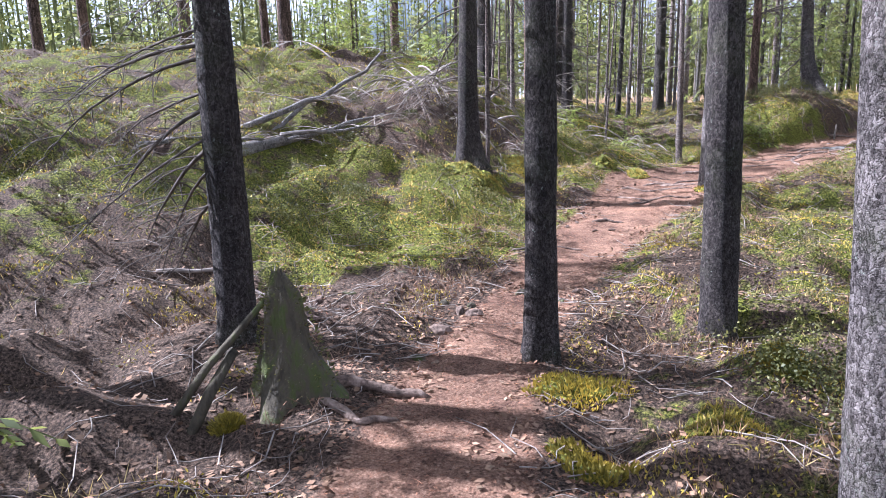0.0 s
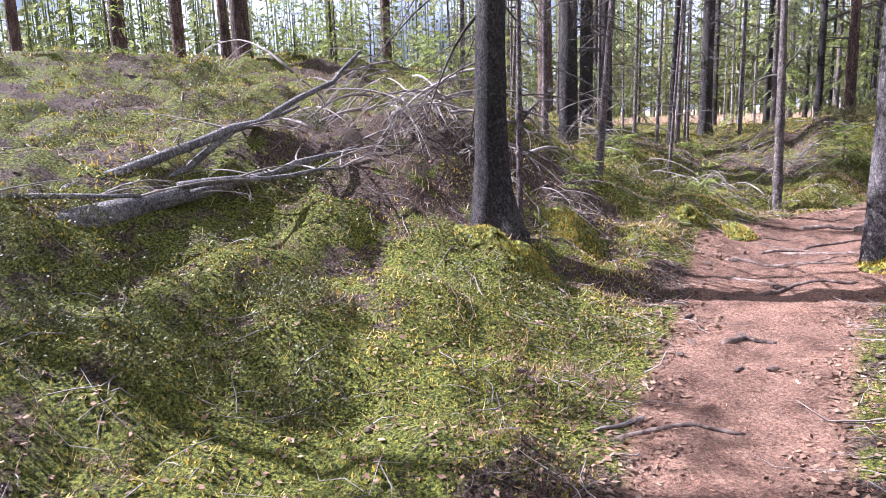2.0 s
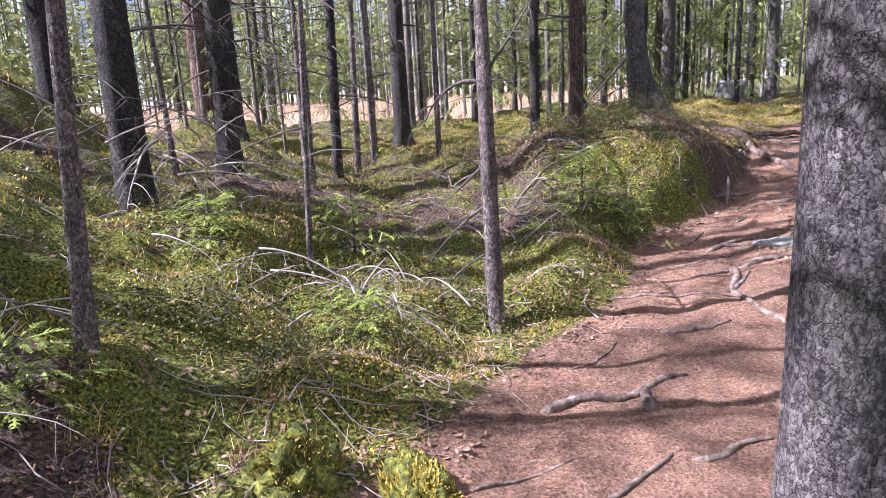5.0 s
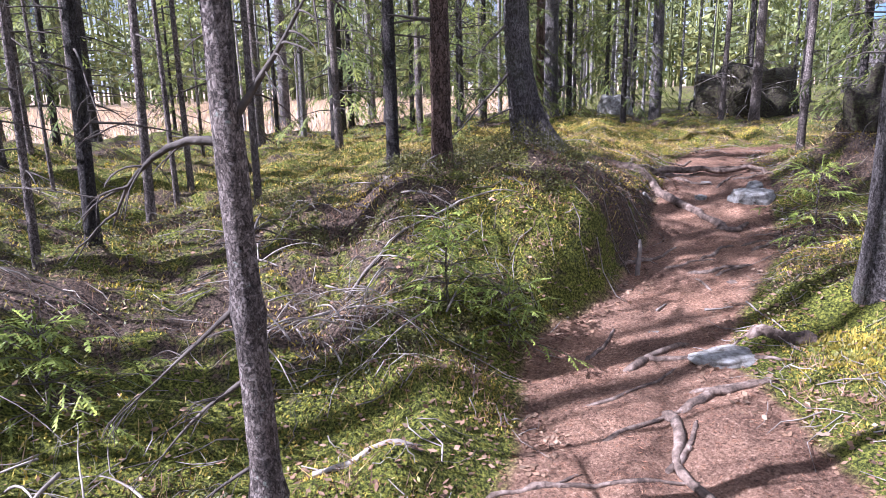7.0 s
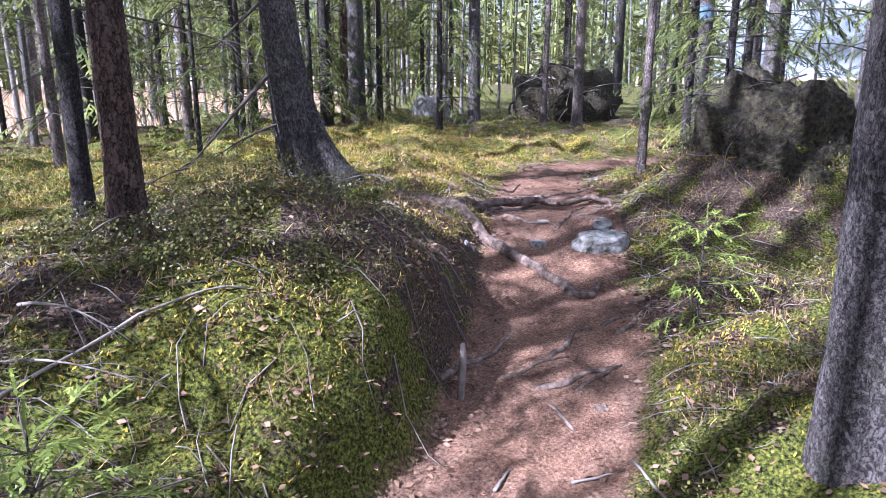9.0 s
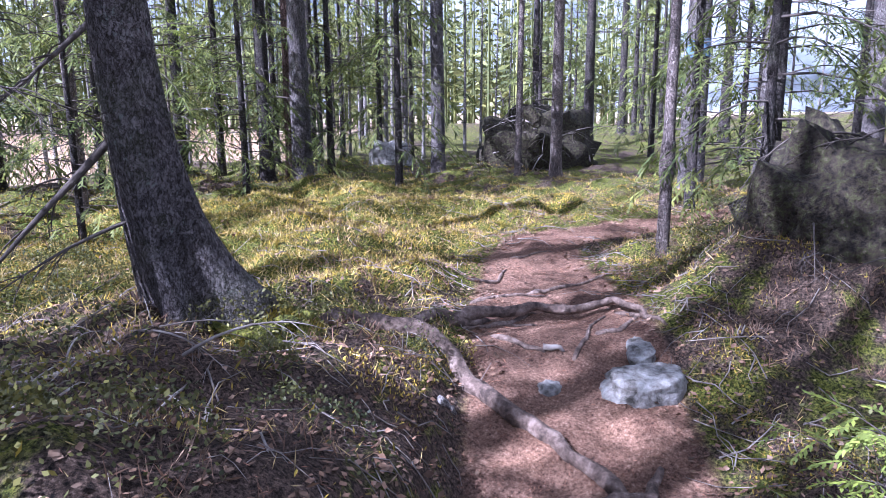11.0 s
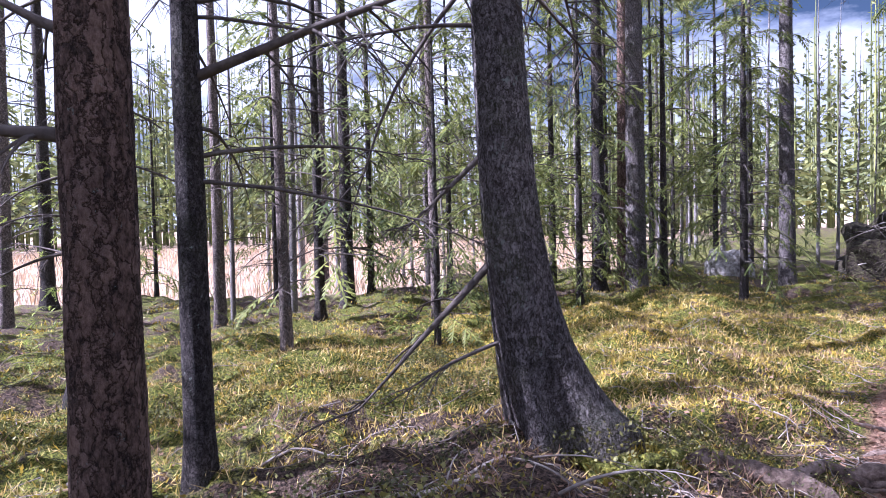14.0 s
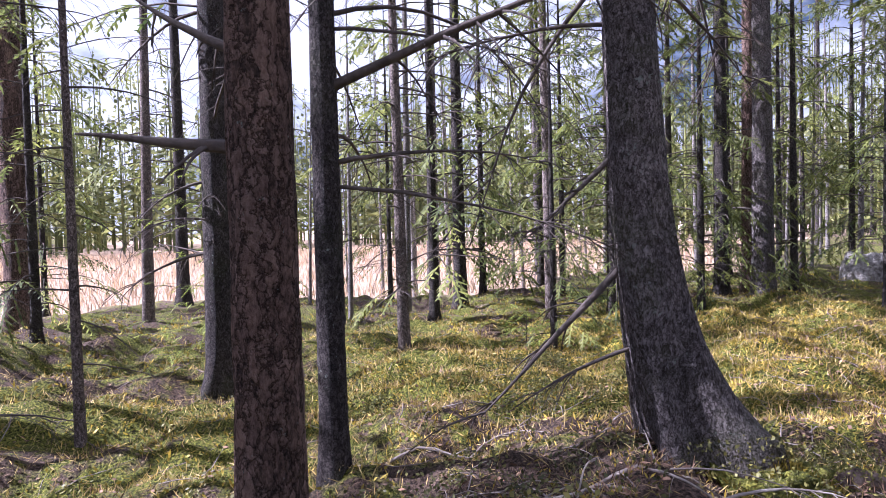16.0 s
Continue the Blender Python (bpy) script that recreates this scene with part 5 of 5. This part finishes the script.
# roots
for pts, r, seed, label in (([(8.3, 13.7), (8.62, 13.58), (8.84, 13.32), (8.8, 12.95), (8.76, 12.55), (8.68, 12.15)], 0.062, 1, "thick bare root of the bent spruce crossing the path"),
                            ([(8.6, 12.25), (8.75, 12.1), (8.95, 12.15)], 0.035, 2, "knotted root end in the path"), ([(8.75, 13.55), (9.1, 13.62), (9.45, 13.5)], 0.05, 3, "weathered root beside the path"),
                            ([(9.25, 13.35), (9.3, 13.15), (9.32, 13.0)], 0.022, 4, "dark root in the path"), ([(2.78, 8.0), (3.0, 8.06), (3.22, 8.05)], 0.02, 5, "thin worn root across the path"),
                            ([(3.6, 9.0), (3.85, 9.05), (4.05, 8.98), (4.5, 9.05)], 0.03, 6, "worn root across the path"), ([(4.1, 8.82), (4.16, 8.92), (4.22, 9.02)], 0.035, 7, "looped root standing out of the path"),
                            ([(6.05, 10.72), (6.25, 10.75), (6.6, 10.76)], 0.028, 8, "smooth worn root in the path"), ([(5.93, 10.3), (5.85, 10.15), (5.62, 9.95), (5.5, 9.65), (5.45, 9.3)], 0.032, 9, "ridged root running along the path"),
                            ([(5.95, 10.25), (6.2, 10.25), (6.5, 10.1)], 0.03, 10, "root leading to the moss bank"), ([(7.1, 10.25), (6.95, 10.4), (6.8, 10.5)], 0.06, 11, "mossy root of the stout spruce"),
                            ([(7.65, 11.45), (7.85, 11.42), (8.05, 11.42)], 0.015, 12, "thin root in the path"), ([(7.35, 11.2), (7.45, 11.45)], 0.013, 13, "thin root in the path"),
                            ([(0.9, 5.0), (1.3, 5.05), (1.5, 5.0)], 0.016, 14, "thin root in the path"), ([(1.75, 6.0), (1.95, 6.1), (2.1, 6.05)], 0.022, 15, "dark root in the path"),
                            ([(2.3, 6.9), (2.7, 7.1), (3.1, 7.0)], 0.02, 16, "worn root across the path"), ([(10.0, 14.2), (10.3, 14.1), (10.6, 14.25)], 0.02, 17, "root across the path")):
    stick("tree_root", pts, r, label, "root", root_wood, seed=seed, bury=0.38, taper=0.55)
rrg = random.Random(41)
for ax, ay, bx, by, count in ((2.3, 7.2, 4.6, 9.2, 9), (4.8, 9.6, 6.6, 10.9, 10), (6.9, 11.1, 8.4, 12.0, 6), (9.5, 13.0, 11.4, 14.5, 7)):
    for _ in range(count):                                        # worn surface roots, running slantwise over the trodden ground
        k, off = rrg.random(), rrg.uniform(-0.45, 0.45)
        x, y = ax + (bx - ax) * k - 0.6 * off, ay + (by - ay) * k + 0.8 * off
        a, l = rrg.uniform(-0.9, 0.5), rrg.uniform(0.25, 0.6)
        stick("tree_root", [(x + math.cos(a) * l * (j - 1.5) / 2 + rrg.uniform(-0.03, 0.03), y + math.sin(a) * l * (j - 1.5) / 2 + rrg.uniform(-0.03, 0.03)) for j in range(4)],
              rrg.uniform(0.009, 0.022), "thin worn root showing in the trodden path", "root", root_wood, seed=rrg.randrange(999), bury=0.42, taper=0.5)
stick("tree_root", [(9.25, 13.6), (9.48, 13.48), (9.7, 13.32), (9.9, 13.14), (10.06, 13.02), (10.0, 12.75)], 0.04, "dark root arching out of the ground above the stones", "root", root_wood, seed=21, lift=0.03, bury=0.1)
stick("tree_root", [(10.05, 13.0), (10.02, 12.8), (9.93, 12.6)], 0.018, "thin root running up the bank", "root", root_wood, seed=22)
# sticks
stick("fallen_stick", [(4.22, 10.62), (4.42, 10.5), (4.6, 10.38)], 0.014, "short pale broken stick on the moss", bury=0.1, taper=0.9, seed=1)
stick("fallen_stick", [(-1.95, 4.0), (-1.6, 4.2), (-1.25, 4.35)], 0.02, "pale stick on the leaf litter", bury=0.1, fork=1, seed=2)
stick("fallen_stick", [(-1.35, 3.98), (-1.1, 3.9), (-0.85, 3.86)], 0.017, "pale forked stick on the leaf litter", bury=0.1, fork=2, seed=3)
stick("fallen_stick", [(1.1, 5.15), (1.0, 5.1), (0.85, 5.08)], 0.013, "broken stick at the path's edge", bury=0.1, seed=4)
stick("fallen_stick", [(7.05, 11.02), (7.2, 10.92)], 0.008, "small stick on the path", seed=5, bury=0.1)
stick("fallen_stick", [(6.8, 11.2), (6.95, 11.25)], 0.009, "small stick on the path", seed=6, bury=0.1)
stick("fallen_stick", [(7.3, 10.9), (7.1, 10.6), (7.0, 10.35)], 0.007, "thin twig on the moss bank", seed=7, bury=0.1, fork=2)
stick("fallen_stick", [(4.9, 11.9), (5.3, 12.1), (5.9, 12.2), (6.3, 12.1)], 0.009, "long thin dead branch across the mound", seed=8, bury=-0.5, fork=3)
stick("fallen_stick", [(9.33, 13.02), (9.38, 12.92)], 0.022, "pale chip of broken wood on the path", seed=9, bury=0.1)
stick("birch_bark_piece", [(8.5, 13.02), (8.57, 12.98)], 0.02, "white curl of birch bark beside the root", "bark", pale_bark, seed=10, bury=0.1)
post = Buf()
post.tube([(0, 0, -0.08), (0.01, 0, 0.08), (0.03, 0.01, 0.2), (0.035, 0.02, 0.27)], [0.02, 0.019, 0.017, 0.011], 10, 0.2, srg)
ob = new("broken_stake", post.mesh("broken_stake", dead_wood))
ob.location = (7.22, 11.8, gz(7.22, 11.8))
tagged(ob, "short broken grey stem standing at the path's edge", "stake")

# young spruces
for x, y, h, seed, reach, w, label in ((5.33, 11.4, 0.5, 1, 0.42, 5, "young bright green spruce at the mound's foot"), (5.62, 11.22, 0.36, 2, 0.36, 4, "low bright green spruce sapling beside the path"),
                                       (8.62, 11.3, 0.62, 3, 0.45, 4, "thin-stemmed young spruce with bright tips on the bank"), (3.0, 9.95, 0.28, 4, 0.3, 3, "tiny bright green spruce seedling on the moss"),
                                       (1.5, 9.1, 0.25, 5, 0.28, 3, "low bright green young spruce in the dead brush"), (3.3, 11.3, 0.42, 6, 0.45, 4, "young spruce with bright green tips"),
                                       (-1.8, 14.2, 2.6, 7, 1.3, 8, "bright green young spruce on the ridge"), (2.3, 10.9, 0.3, 8, 0.3, 4, "young spruce with bright green tips"),
                                       (8.4, 17.6, 0.5, 9, 0.45, 4, "young bright green spruce on the mossy ground"), (0.1, 10.7, 0.8, 10, 0.6, 6, "young green spruce behind the brush"), (5.5, 19.0, 2.2, 11, 1.1, 8, "young green spruce by the meadow"),
                                       (11.0, 20.5, 2.4, 12, 1.2, 8, "young green spruce by the meadow"), (-4.5, 12.0, 1.4, 13, 0.8, 6, "young green spruce on the ridge")):
    sapling(x, y, h, seed, label, reach, w)

# cones
cone = Buf()
for i in range(9):
    k = i / 8
    for j in range(8):
        t = 6.283 * j / 8 + i * 0.39
        r = 0.014 * math.sin(0.35 + 2.6 * k) * (1 + 0.18 * (j % 2))
        cone.v.append(Vector((0.075 * (k - 0.5), math.cos(t) * r, math.sin(t) * r + 0.012)))
for i in range(8):
    for j in range(8):
        a, b = i * 8 + j, i * 8 + (j + 1) % 8
        cone.f.append((a, b, b + 8, a + 8))
cone_mesh = cone.mesh("spruce_cone", root_wood, False)
crg = random.Random(77)
for _ in range(46):
    x, y = crg.choice(((0.2, 4.2), (0.6, 5.2), (0.1, 3.4), (1.6, 6.2), (-0.6, 2.9), (2.6, 7.6)))
    x, y = x + crg.gauss(0, 0.45), y + crg.gauss(0, 0.45)
    ob = new("spruce_cone", cone_mesh)
    ob.matrix_basis = pose(x, y, gz(x, y), crg.uniform(-15, 15), crg.uniform(-15, 15), crg.uniform(0, 360))
    tagged(ob, "brown fallen spruce cone on the ground", "cone", "fallen cones")
for x, y, h, seed in ((-1.65, 13.7, 1.5, 61), (-1.05, 13.3, 1.2, 62), (-2.2, 13.2, 0.9, 63)):
    sapling(x, y, h, seed, "sunlit yellow-green young spruce behind the fallen tree", reach=0.7, whorls=8)
moss_clump(8.05, 13.66, 0.26, 0.2, 0.14, 13, "dark green moss over the bent spruce's roots")
moss_clump(8.2, 13.8, 0.22, 0.2, 0.1, 14, "dark green moss over the bent spruce's roots")
stick("dead_branch", [(7.0, 13.7), (7.3, 13.55), (7.7, 13.5), (8.0, 13.42)], 0.01, "grey dead branch lying at the bent spruce's foot", seed=31, bury=-0.4, fork=4)
stick("dead_branch", [(6.6, 14.6), (7.0, 14.5), (7.4, 14.7)], 0.009, "grey dead branch lying at the bent spruce's foot", seed=32, bury=-0.4, fork=4)
